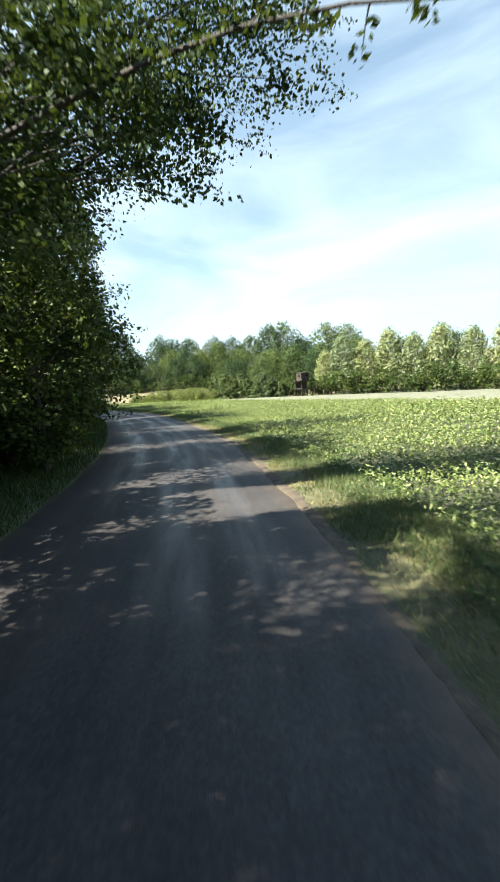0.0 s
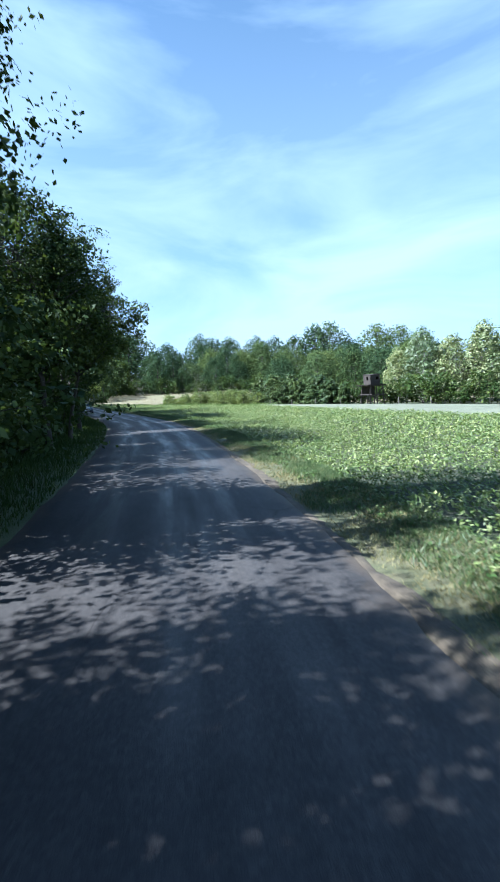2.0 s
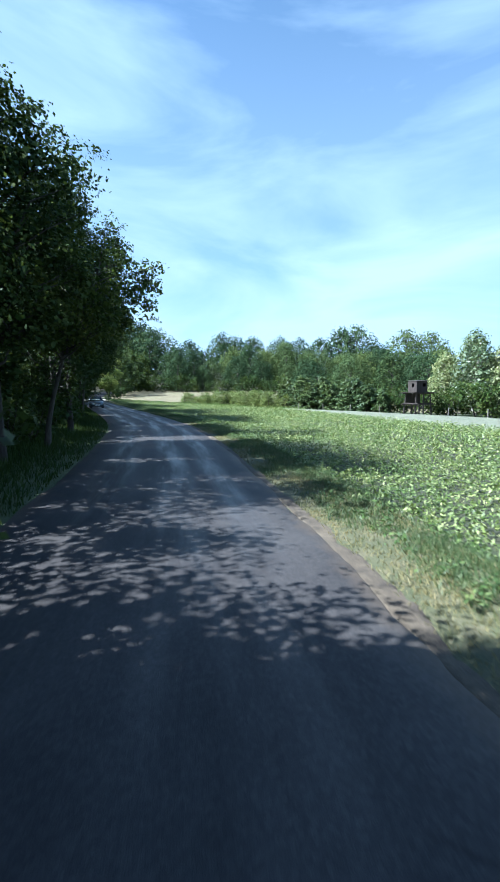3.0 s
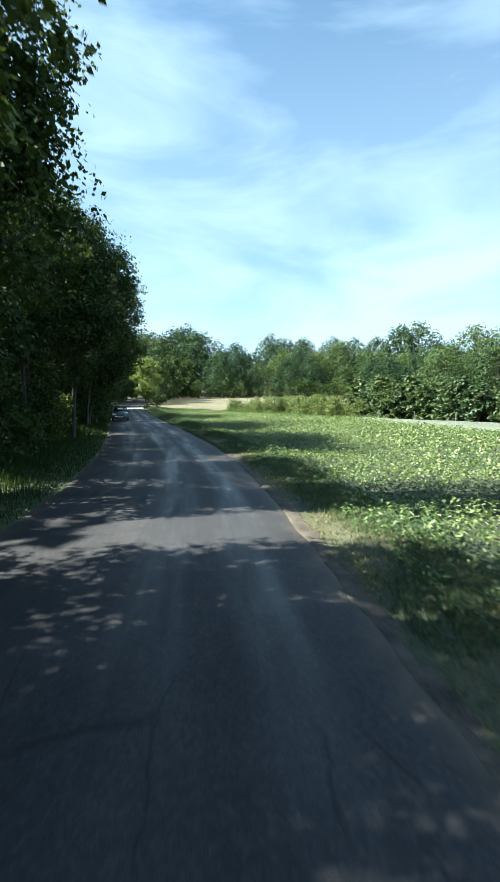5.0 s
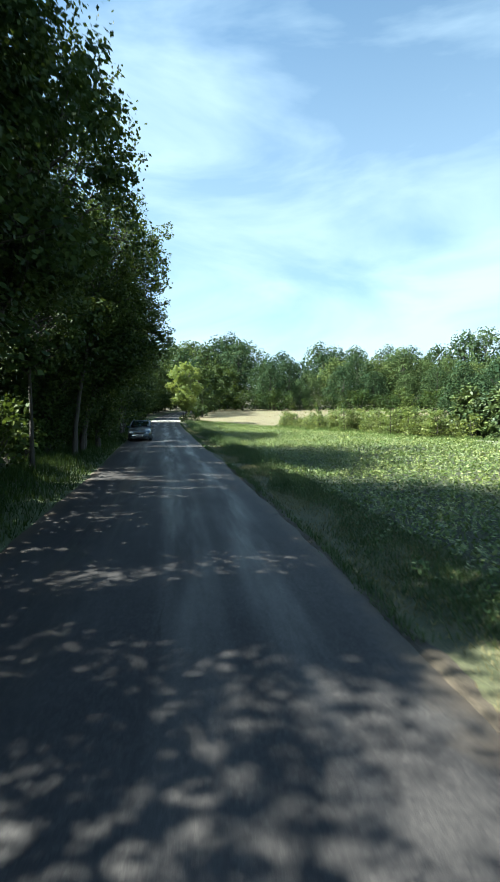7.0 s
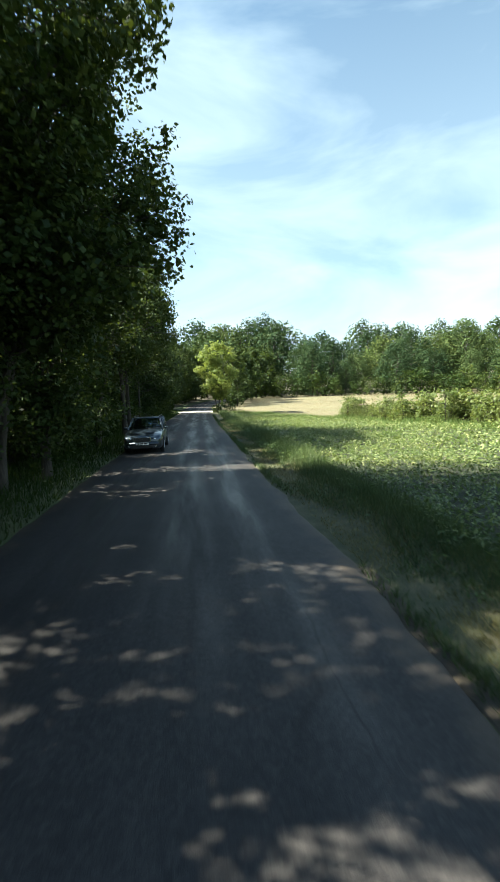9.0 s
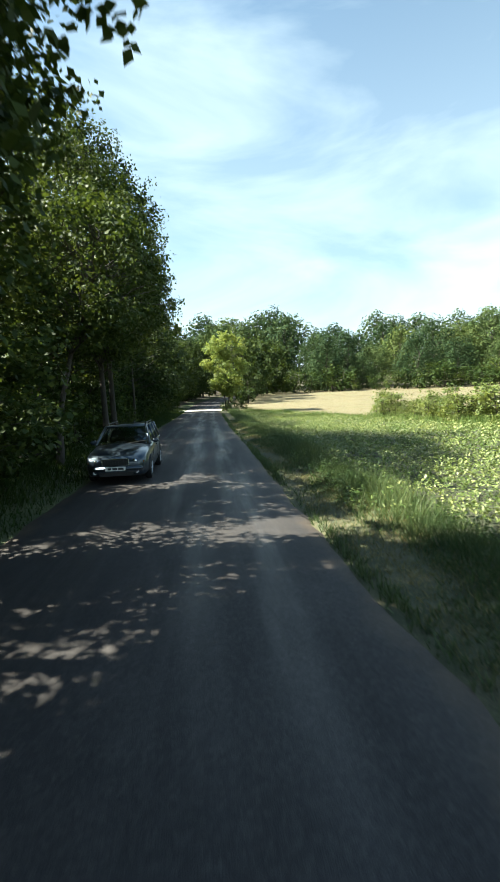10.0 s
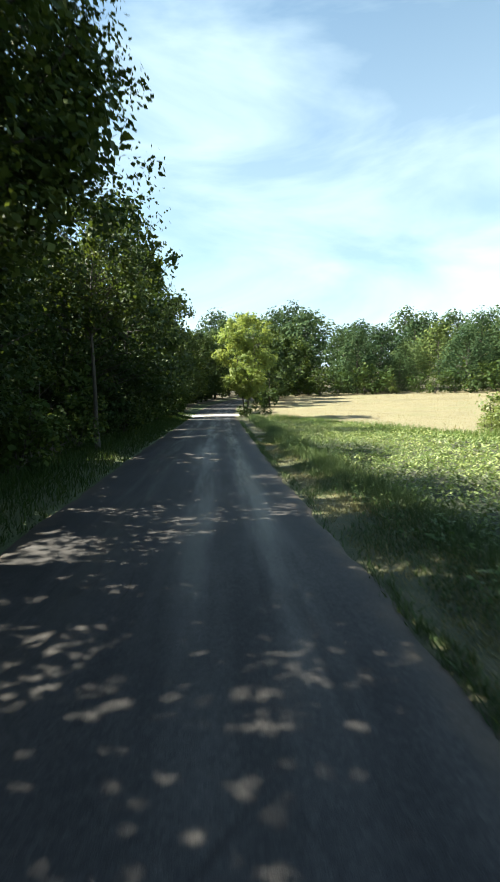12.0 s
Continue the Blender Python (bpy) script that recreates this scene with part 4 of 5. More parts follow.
def build_wood():
    rs = np.random.RandomState(21)
    distant = [dense_tree("linden", 46 + k, 13.0, 5.0, EGG, 64, 1.35, 9500, 0.23, (L_LINDEN, L_OAK)[k], M_BARK, 4200, 0.5, foot=0.5, sprig=0.1) for k in range(2)]
    mid = [dense_tree("hazel", 41 + k, 8.0, 3.6, BUSHY, 34, 1.1, 3000, 0.26, (L_HAZEL, L_LINDEN)[k], M_BARK, 1700, 0.42, stems=3, foot=0.2) for k in range(2)]
    shrub = [dense_tree("shrub", 51 + k, 3.0, 1.8, BUSHY, 16, 0.75, 700, 0.24, (L_HAZEL, L_LINDEN)[k], M_BARK, 340, 0.32, stems=3, foot=0.1) for k in range(2)]
    back = [dense_tree("wood_tree", 61 + k, 13.0, 5.4, BUSHY, 34, 1.8, 1800, 0.58, (L_OAK, L_LINDEN)[k], M_BARK, 1900, 0.85, foot=0.3) for k in range(2)]
    count = 0
    leaning = None
    for y, off, foot, top, ra, rl in BEND_CROWNS + MIDDLE_CROWNS + STRAIGHT_CROWNS + SHADING_CROWNS:
        over_lane = off + ra > 0.0 and foot / top > 0.3
        x, yy = across(y, min(off, -3.9) - 0.3 if over_lane else min(off, -3.7))
        tree = plant("linden_tree", lane_tree(count, foot, top, ra, rl, over_lane, y), float(x), float(yy), lane_turn(y) + (0.0 if over_lane else math.pi * (count % 2)), 1.0,
                     "tall shady broadleaf tree with limbs over the lane" if over_lane else "tall shady broadleaf tree beside the lane", "tree", "trees along the lane", z=0.0)
        if over_lane and leaning is None:
            leaning = tree
        count += 1
    overhanging_limb(leaning)
    # farther along the lane
    for y, off, h, ra, rl in ((108, -5.4, 15.0, 5.0, 4.2), (114, -5.5, 14.5, 4.9, 4.2), (120, -5.8, 14.0, 5.0, 4.2), (126, -5.8, 12.5, 4.9, 2.8), (136, -5.8, 12.0, 4.8, 3.0), (146, -5.8, 12.0, 5.4, 4.4), (153, -5.8, 13.0, 5.6, 4.6), (160, -6.0, 13.0, 5.6, 4.6)):
        x, yy = across(y, off)
        k = h / 13
        plant("linden_tree", distant[count % 2], float(x), float(yy), lane_turn(y), k, "tall shady broadleaf tree farther along the lane", "tree", "trees along the lane", over=ra / 5.0 / k, along=rl / 5.0 / k)
        count += 1
    # low hazels that close the wood under the crowns
    for y in np.arange(-9, 140, 4.1):
        x, yy = across(y + rs.uniform(-0.8, 0.8), -6.9 + rs.uniform(-0.4, 0.4))
        gap = min(abs(y - g) for g in (19.4, 41.5, 50.8, 62.8, 131.0)) < 3.9
        plant("hazel_tree", mid[count % 2], float(x), float(yy), rs.uniform(0, 6.28), (rs.uniform(3.4, 4.0) if gap else rs.uniform(5.6, 6.4)) / 8.0, "many-stemmed hazel under the trees of the wood", "tree", "hazels along the lane")
        count += 1
    for y in np.arange(-14, 160, 6.4):
        x, yy = across(y + rs.uniform(-1.5, 1.5), -12.2 + rs.uniform(-1.0, 1.0))
        h = open_height(float(x), float(yy), 4.8, rs.uniform(10.5, 12.0) if y < 56 else rs.uniform(12.5, 14.5))
        plant("wood_tree", back[count % 2], float(x), float(yy), rs.uniform(0, 6.28), h / 13, "dense broadleaf tree inside the dark wood", "tree", "trees inside the wood")
        count += 1
    for y in np.arange(-14, 200, 9.6):
        x, yy = across(y + rs.uniform(-2, 2), -19.5 + rs.uniform(-1.5, 1.5))
        h = rs.uniform(13.5, 16.0)
        plant("wood_tree", back[count % 2], float(x), float(yy), rs.uniform(0, 6.28), h / 13, "dense broadleaf tree inside the dark wood", "tree", "trees inside the wood")
        count += 1
    for y in np.arange(-4, 140, 2.6):
        x, yy = across(y + rs.uniform(-0.8, 0.8), -5.3 + rs.uniform(-0.5, 0.4))
        plant("shrub", shrub[count % 2], float(x), float(yy), rs.uniform(0, 6.28), rs.uniform(0.55, 0.9), "leafy shrub in the shade of the wood's edge", "shrub", "shrubs along the wood's edge")
        count += 1
    # beyond the bend
    for y, off, h in ((168, -6.5, 14), (176, -6.5, 14), (185, -6.5, 14), (194, -6, 15), (203, -4, 16), (144, 7.5, 8), (152, 6.5, 13), (161, 6.5, 13), (170, 6.5, 13), (180, 6.5, 14), (190, 6, 14), (200, 4, 15)):
        x, yy = across(y, off)
        plant("wood_tree", back[count % 2], float(x), float(yy), rs.uniform(0, 6.28), h / 13, "broadleaf tree where the lane enters the woods", "tree", "trees at the far bend")
        count += 1
    return mid, shrub


MID, SHRUB = build_wood()


# ---------------------------------------------------------------- hillside woods ahead
def build_far_woods():
    rs = np.random.RandomState(71)
    front = [lobed_tree("woodland_tree", 81 + k, 16.0, (6.6, 7.4, 5.6, 7.0, 6.2)[k], (0.6, 1.0, 0.5, 0.8, 0.6)[k], (30, 34, 28, 32, 30)[k], 250, 0.44, (L_FAR, L_FAR2, L_FAR, L_FAR, L_FAR2)[k], M_BARK) for k in range(5)]
    rear = [lobed_tree("woodland_tree", 181 + k, 16.0, (6.8, 7.6, 6.0)[k], 2.0, (26, 30, 26)[k], 120, 0.66, (L_FAR, L_FAR2, L_FAR)[k], M_BARK) for k in range(3)]
    for row, (y0, gap, h0, h1) in enumerate(((187, 8.4, 8.5, 15), (198, 9.5, 12, 19), (214, 11, 16, 22.5), (236, 11, 20.5, 25.5), (262, 10.5, 26.5, 30.5))):
        for x in np.arange(-122, 62, gap):
            px, py, h = x + rs.uniform(-3.5, 3.5), y0 + rs.uniform(-4, 4) - 0.06 * (x + 60) * (row < 2), rs.uniform(h0, h1)
            if row > 1:
                h -= float(np.interp(px, (-75, -25), (0.5, 7.0)))
            off = float(offset(px, py))
            if abs(off) < 7.5 or (off < -9 and py < 195) or (px > 30 and py < 205):
                continue
            kinds = front if row < 2 else rear
            plant("woodland_tree", kinds[rs.randint(0, len(kinds))], px, py, rs.uniform(0, 6.28), h / 16, "rounded broadleaf tree in the hillside wood", "tree", "trees of the hillside wood", stretch=rs.uniform(0.85, 1.1))
    # low dark bushes added along the wood's edge in place of its foot shadow
    for k, x in enumerate(np.arange(-66, 36, 3.6)):
        px, py = x + rs.uniform(-1.2, 1.2), 179.5 + rs.uniform(-1.5, 1.5) - 0.06 * (x + 60)
        if px < 28 and float(offset(px, py)) > 9:
            plant("foot_shade_bush", SHRUB[k % 2], px, py, rs.uniform(0, 6.28), rs.uniform(1.3, 2.3), "dark bush added at the hillside wood's foot, standing in for its shadow", "bush", "undergrowth of the hillside wood")
    return front


FAR = build_far_woods()


# ---------------------------------------------------------------- poplars, thicket, saplings, lone tree
def build_mid_distance():
    rs = np.random.RandomState(91)
    poplar = [lobed_tree("poplar", 95 + k, 12.5, 3.5, 0.3, 46, 200, 0.36, L_POPLAR, M_PALE_BARK, 1.15) for k in range(3)]
    for k, (x, y, h) in enumerate(((14.5, 84, 8.0), (17.5, 82, 10.6), (21, 80.5, 9.4), (24.5, 79, 10.8), (28, 76.5, 9.6), (31.5, 74.5, 10.8), (35.5, 72, 9.8), (39.5, 69, 10.8), (43.5, 66.5, 10.0), (48, 63, 10.8), (53, 59, 12), (58, 55, 12), (64, 50, 12))):
        plant("poplar_tree", poplar[k % 3], x, y, rs.uniform(0, 6.28), h / 12.5, "silvery poplar in a row behind the field", "tree", "row of poplars")
    # taller woods behind the thicket and the poplars
    for k, (x, y, h) in enumerate(((-2, 104, 9), (4, 100, 9.5), (10, 97, 10), (15, 95, 9.5), (7, 112, 11), (16, 108, 11), (24, 98, 10), (33, 96, 11), (42, 92, 11), (52, 86, 11), (62, 78, 11.5), (72, 68, 12), (-4, 118, 10), (28, 112, 12), (45, 108, 12.5))):
        plant("woodland_tree", FAR[k % 5], x, y, rs.uniform(0, 6.28), 0.92 * h / 16, "broadleaf tree behind the hunting hide", "tree", "trees behind the hide")
    # bushes at the foot of the poplars and behind the hide
    for k in range(30):
        x = 5.5 + 1.45 * k
        plant("thicket_bush", SHRUB[k % 2], x + rs.uniform(-0.5, 0.5), 84.5 - 0.72 * (x - 5.5) + rs.uniform(-0.8, 1.2) - (1.5 if x < 14 else 0.0), rs.uniform(0, 6.28), rs.uniform(0.9, 1.6), "dark green bush in the thicket below the poplars", "bush", "bushes below the poplars")
    # young conifer thicket
    spruce = [tree_meshes("young_conifer", 105 + k, 5.4, 2.0, 0.15, 230, 12, 0.42, L_SPRUCE, M_BARK, twigs=4, spread=0.30, taper=0.9, round_top=0.42, droop=0.25) for k in range(3)]
    for k in range(26):
        t = k / 25
        x, y = -6.5 + 13.0 * t + rs.uniform(-0.6, 0.6), 90.0 - 11.0 * t + rs.uniform(0, 4.5)
        plant("young_conifer", spruce[k % 3], x, y, rs.uniform(0, 6.28), rs.uniform(0.62, 1.0) * (0.8 if k > 20 else 1), "young bushy conifer in a thicket by the field", "tree", "conifer thicket")
    # band of saplings and tall weeds between the field and the meadow
    sap = [tree_meshes("sapling", 115 + k, 2.9, 0.8, 0.1, 54, 9, 0.21, L_WEED, M_BARK, stems=2, spread=0.34, twigs=1, round_top=0.5) for k in range(3)]
    for k in range(170):
        t = rs.rand() ** 0.9
        x, y = -6.5 - 21.0 * t + rs.normal(0, 0.5), 88.2 + 20.5 * t + rs.uniform(0, 6.0) * (1 - 0.4 * t)
        plant("sapling", sap[k % 3], x, y, rs.uniform(0, 6.28), rs.uniform(0.4, 1.0) ** 1.2 * 1.2 * (1 - 0.2 * t), "yellow-green sapling in the overgrown field margin", "sapling", "saplings of the field margin")
    # bushes at the upper edge of the meadow
    for k, (x, y) in enumerate(((-14, 172), (-9, 170), (-4, 168), (2, 165), (8, 160))):
        plant("meadow_bush", SHRUB[k % 2], x, y, rs.uniform(0, 6.28), 1.5, "rounded bush at the upper edge of the meadow", "bush", "bushes above the meadow")
    # lone bright tree by the lane
    bright = dense_tree("bright_tree", 125, 11.3, 3.3, (0.35, 0.7, 0.95, 1.0, 1.0, 0.95, 0.85, 0.5), 64, 1.0, 22000, 0.2, L_MAPLE, M_BARK, 2600, 0.42, stems=3, foot=2.3, sprig=0.08)
    plant("lone_tree", bright, -50.5, 126.8, 0.6, 1.0, "bright yellow-green tree standing alone beside the lane", "tree")
    for k, (x, y, s) in enumerate(((-49.2, 125.4, 0.55), (-51.4, 127.8, 0.5), (-48.4, 127.6, 0.6))):
        plant("shrub", SHRUB[k % 2], x, y, k * 2.0, s, "low bush at the foot of the lone tree", "shrub", "bushes under the lone tree")


build_mid_distance()


# ---------------------------------------------------------------- hunting hide
def build_hide():
    base = empty("hunting_hide", Matrix.Translation((9.3, 76.0, float(ground_z(9.3, 76.0)))) @ Matrix.Rotation(radians(27), 4, "Z"))
    tagged(base, "dark weathered wooden hunting hide on a legged platform", "hunting hide")
    for sx in (-1, 0, 1):
        for sy in (-1, 1):
            bm = bmesh.new()
            rod(bm, (sx * 1.15, sy * 1.05, -0.3), (sx * 0.95, sy * 0.85, 2.72), 0.09, 0.075, 8)
            part("leg", bm, M_WOOD, base)
    for z, r, over in ((1.38, 1.06, 0.42), (2.62, 0.97, 0.55)):
        for s in (-1, 1):
            bm = bmesh.new()
            rod(bm, (-r - over, s * r * 0.9, z), (r + over, s * r * 0.9, z + 0.05), 0.065, None, 7)
            part("beam", bm, M_WOOD, base)
            bm = bmesh.new()
            rod(bm, (s * r, -r - 0.2, z + 0.1), (s * r, r + 0.2, z + 0.1), 0.06, None, 7)
            part("beam", bm, M_WOOD, base)
    for s in (-1, 1):
        bm = bmesh.new()
        rod(bm, (-1.1, s * 1.0, 0.2), (0.98, s * 0.93, 2.5), 0.05, None, 6)
        part("brace", bm, M_WOOD, base)
        bm = bmesh.new()
        rod(bm, (1.1, s * 1.02, 0.25), (-0.98, s * 0.95, 1.35), 0.05, None, 6)
        part("brace", bm, M_WOOD, base)
    for k in range(8):
        bm = bmesh.new()
        x0 = -0.98 + k * 0.245
        box(bm, x0, x0 + 0.225, 0.84, 0.875, 1.46, 2.56)
        part("board", bm, M_WOOD, base)
    for k in range(9):
        bm = bmesh.new()
        y0 = -1.26 + k * 0.28
        box(bm, -1.62, 1.58, y0, y0 + 0.262, 2.73, 2.79, bevel=0.006)
        part("plank", bm, M_WOOD, base)
    cabin = empty("cabin", Matrix.Translation((0.0, 0.1, 2.79)) @ Matrix.Rotation(radians(-2.5), 4, "Y"))
    cabin.parent = base
    for k in range(7):
        for side in (0, 1):
            bm = bmesh.new()
            x0 = -0.74 + k * 0.213
            y0 = -0.74 if side == 0 else 0.70
            if side == 0 and k in (4, 5):
                box(bm, x0, x0 + 0.205, y0, y0 + 0.035, 0.0, 0.62)
                part("board", bm, M_WOOD, cabin)
                bm = bmesh.new()
                box(bm, x0, x0 + 0.205, y0, y0 + 0.035, 0.98, 1.27)
            else:
                box(bm, x0, x0 + 0.205, y0, y0 + 0.035, 0.0, 1.27)
            part("board", bm, M_WOOD, cabin)
            bm = bmesh.new()
            xs = -0.745 if side == 0 else 0.715
            yy = -0.70 + k * 0.2
            if side == 0 and k in (2, 3):
                box(bm, xs, xs + 0.03, yy, yy + 0.193, 0.0, 0.58)
                part("board", bm, M_WOOD, cabin)
                bm = bmesh.new()
                box(bm, xs, xs + 0.03, yy, yy + 0.193, 1.02, 1.26)
            else:
                box(bm, xs, xs + 0.03, yy, yy + 0.193, 0.0, 1.26)
            part("board", bm, M_WOOD, cabin)
    bm = bmesh.new()
    box(bm, -0.80, 0.80, -0.80, 0.80, 1.275, 1.33, Matrix.Rotation(radians(2), 4, "X"), bevel=0.01)
    part("roof", bm, M_WOOD, cabin)
    for k in range(9):
        bm = bmesh.new()
        rod(bm, (-1.15 - 0.03 * (9 - k), -1.08 + 0.02 * k, 0.28 * k + 0.1), (-0.7 - 0.03 * (9 - k), -1.08 + 0.02 * k, 0.28 * k + 0.1), 0.028, None, 6)
        part("rung", bm, M_WOOD, base)


def build_fence():
    base = empty("pasture_fence", Matrix.Translation((0, 0, 0)))
    tagged(base, "row of old wooden fence posts along the field's end", "fence")
    pts = [(-4.5, 85.2), (-1.2, 82.9), (2.1, 80.5), (5.4, 78.2), (12.2, 74.2), (15.6, 72.0)]
    for k, (x, y) in enumerate(pts):
        bm = bmesh.new()
        z = float(ground_z(x, y))
        rod(bm, (x, y, z - 0.3), (x + 0.04 * (-1) ** k, y, z + 1.12), 0.06, 0.05, 7)
        part("post", bm, M_POST, base)


build_hide()
build_fence()


# ---------------------------------------------------------------- car
def car_paint():
    m, n, l, p = mat("car_paint")
    flake = noise_node(n, l, 900, 2)
    dirt = noise_node(n, l, 3.0, 4)
    l.new(mixc(n, l, 1.0, ramp(n, l, flake, [(0.3, (0.03, 0.045, 0.065)), (0.7, (0.05, 0.07, 0.095))]), ramp(n, l, dirt, [(0.35, (0.85, 0.84, 0.82)), (0.6, (1, 1, 1))]), "MULTIPLY"), p.inputs["Base Color"])
    p.inputs["Metallic"].default_value, p.inputs["Roughness"].default_value = 0.55, 0.30
    p.inputs["Coat Weight"].default_value, p.inputs["Coat Roughness"].default_value = 0.8, 0.05
    return m


def plain(name, colour, rough, metal=0.0, coat=0.0):
    m, n, l, p = mat(name)
    g = noise_node(n, l, 14, 4)
    l.new(mixc(n, l, 1.0, colour, ramp(n, l, g, [(0.3, (0.88,) * 3), (0.7, (1.1,) * 3)]), "MULTIPLY"), p.inputs["Base Color"])
    p.inputs["Roughness"].default_value, p.inputs["Metallic"].default_value, p.inputs["Coat Weight"].default_value = rough, metal, coat
    return m


def glass_mat():
    m, n, l, p = mat("car_glass")
    p.inputs["Base Color"].default_value = (0.55, 0.62, 0.60, 1)
    p.inputs["Transmission Weight"].default_value, p.inputs["Roughness"].default_value, p.inputs["IOR"].default_value = 1.0, 0.02, 1.05
    p.inputs["Coat Weight"].default_value, p.inputs["Coat Roughness"].default_value = 1.0, 0.02
    return m


M_PAINT, M_GLASS = car_paint(), glass_mat()
M_RUBBER = plain("rubber", (0.018, 0.018, 0.018), 0.85)
M_TRIM = plain("black_trim", (0.02, 0.02, 0.021), 0.55)
M_CHROME = plain("chrome", (0.75, 0.76, 0.78), 0.18, 1.0)
M_ALLOY = plain("alloy", (0.5, 0.51, 0.53), 0.32, 0.9)
M_LAMP = plain("lamp_glass", (0.62, 0.65, 0.68), 0.08, 0.35, 1.0)
M_AMBER = plain("amber_lens", (0.55, 0.2, 0.03), 0.2, 0.0, 1.0)
M_PLATE = plain("plate_white", (0.72, 0.72, 0.7), 0.4)
M_INK = plain("plate_ink", (0.03, 0.03, 0.035), 0.5)
M_SEAT = plain("seat_cloth", (0.03, 0.03, 0.034), 0.9)


def loft(bm, rings):
    """Skin through closed rings of points, with both ends closed."""
    rows = [[bm.verts.new(p) for p in r] for r in rings]
    k = len(rows[0])
    for a, b in zip(rows[:-1], rows[1:]):
        for s in range(k):
            bm.faces.new((a[s], a[(s + 1) % k], b[(s + 1) % k], b[s]))
    bm.faces.new(rows[0][::-1])
    bm.faces.new(rows[-1])
    bmesh.ops.recalc_face_normals(bm, faces=bm.faces)


def panel(bm, pts, thick):
    """A plate through four corners, thick along its normal."""
    p = [Vector(q) for q in pts]
    n = (p[1] - p[0]).cross(p[3] - p[0]).normalized() * thick
    a = [bm.verts.new(q) for q in p]
    b = [bm.verts.new(q + n) for q in p]
    bm.faces.new(a[::-1])
    bm.faces.new(b)
    for k in range(4):
        bm.faces.new((a[k], a[(k + 1) % 4], b[(k + 1) % 4], b[k]))
    bmesh.ops.recalc_face_normals(bm, faces=bm.faces)


def build_car():
    # front at -y of its own frame, length 4.22
    cx, cy = across(78.1, -1.6)
    slope = float(np.interp(78.4, YS, DX))
    d = math.atan2(-slope, 1.0)
    base = empty("estate_car", Matrix.Translation((float(cx), float(cy), 0.0)) @ Matrix.Rotation(d, 4, "Z") @ Matrix.Translation((0, 2.11, 0.0)))
    tagged(base, "grey-blue metallic estate car on the shaded lane", "car")

    def ring(y, w, z0, belt, crown, tuck):
        """Half section mirrored: sill, side, shoulder, top."""
        side = [(w * 0.90, z0), (w * 0.985, z0 + 0.10), (w, z0 + (belt - z0) * 0.5), (w * 0.985, belt - 0.07), (w * tuck, belt), (w * 0.45, crown)]
        pts = [(x, y, z) for x, z in side] + [(0, y, crown + 0.012)] + [(-x, y, z) for x, z in side[::-1]] + [(0, y, z0)]
        return pts

    bm = bmesh.new()
    loft(bm, [ring(-2.11, 0.56, 0.34, 0.60, 0.62, 0.9), ring(-2.07, 0.70, 0.25, 0.68, 0.70, 0.92), ring(-1.90, 0.79, 0.20, 0.76, 0.79, 0.92), ring(-1.55, 0.82, 0.19, 0.83, 0.87, 0.90),
              ring(-1.10, 0.825, 0.19, 0.88, 0.93, 0.90), ring(-0.72, 0.83, 0.19, 0.91, 0.97, 0.92), ring(-0.2, 0.835, 0.19, 0.92, 0.94, 0.93), ring(0.6, 0.835, 0.19, 0.93, 0.94, 0.93),
              ring(1.4, 0.825, 0.19, 0.94, 0.95, 0.93), ring(1.85, 0.80, 0.22, 0.94, 0.95, 0.92), ring(2.05, 0.74, 0.28, 0.92, 0.93, 0.92), ring(2.11, 0.66, 0.36, 0.86, 0.87, 0.9)])
    bmesh.ops.bevel(bm, geom=[e for e in bm.edges if e.calc_face_angle(0) > 0.6], offset=0.02, segments=2, affect="EDGES")
    part("body", bm, M_PAINT, base, smooth=True)

    # glasshouse corners: belt and roof, left and right
    fb, ft, rt, rb = -0.80, -0.12, 1.72, 2.0
    wb, wt, zb, zt = 0.765, 0.595, 0.935, 1.425
    bm = bmesh.new()
    loft(bm, [[(sx * wt * k, yy, zz) for sx, k, zz in ((1, 1.03, zt - 0.03), (1, 0.96, zt + 0.015), (0, 0, zt + 0.045), (-1, 0.96, zt + 0.015), (-1, 1.03, zt - 0.03), (0, 0, zt - 0.025))]
              for yy in (ft - 0.05, 0.4, 1.1, rt + 0.06)])
    part("roof", bm, M_PAINT, base, smooth=True)
    for sx in (-1, 1):
        for a, b, r in (((sx * wb, fb, zb), (sx * wt, ft, zt), 0.045), ((sx * (wb + 0.005), 0.42, zb), (sx * (wt + 0.01), 0.46, zt), 0.045), ((sx * wb, 1.25, zb), (sx * wt, 1.22, zt), 0.04), ((sx * wb * 0.96, rb, zb), (sx * wt, rt, zt), 0.06)):
            bm = bmesh.new()
            rod(bm, a, b, r, r * 0.85, 8)
            part("pillar", bm, M_PAINT, base, smooth=True)
        for y0, y1, u0, u1 in ((fb + 0.09, 0.37, ft + 0.05, 0.41), (0.47, 1.20, 0.51, 1.17), (1.30, rb - 0.09, 1.27, rt - 0.06)):
            bm = bmesh.new()
            panel(bm, [(sx * wb, y0, zb + 0.01), (sx * wb, y1, zb + 0.01), (sx * (wt + 0.005), u1, zt - 0.03), (sx * (wt + 0.005), u0, zt - 0.03)], -0.006 * sx)
            part("side_window", bm, M_GLASS, base)
            bm = bmesh.new()
            rod(bm, (sx * (wb + 0.012), y0, zb), (sx * (wb + 0.012), y1, zb), 0.014, None, 6)
            part("window_trim", bm, M_CHROME, base)
        bm = bmesh.new()
        rod(bm, (sx * 0.56, 0.05, zt + 0.075), (sx * 0.56, 1.6, zt + 0.075), 0.016, None, 8)
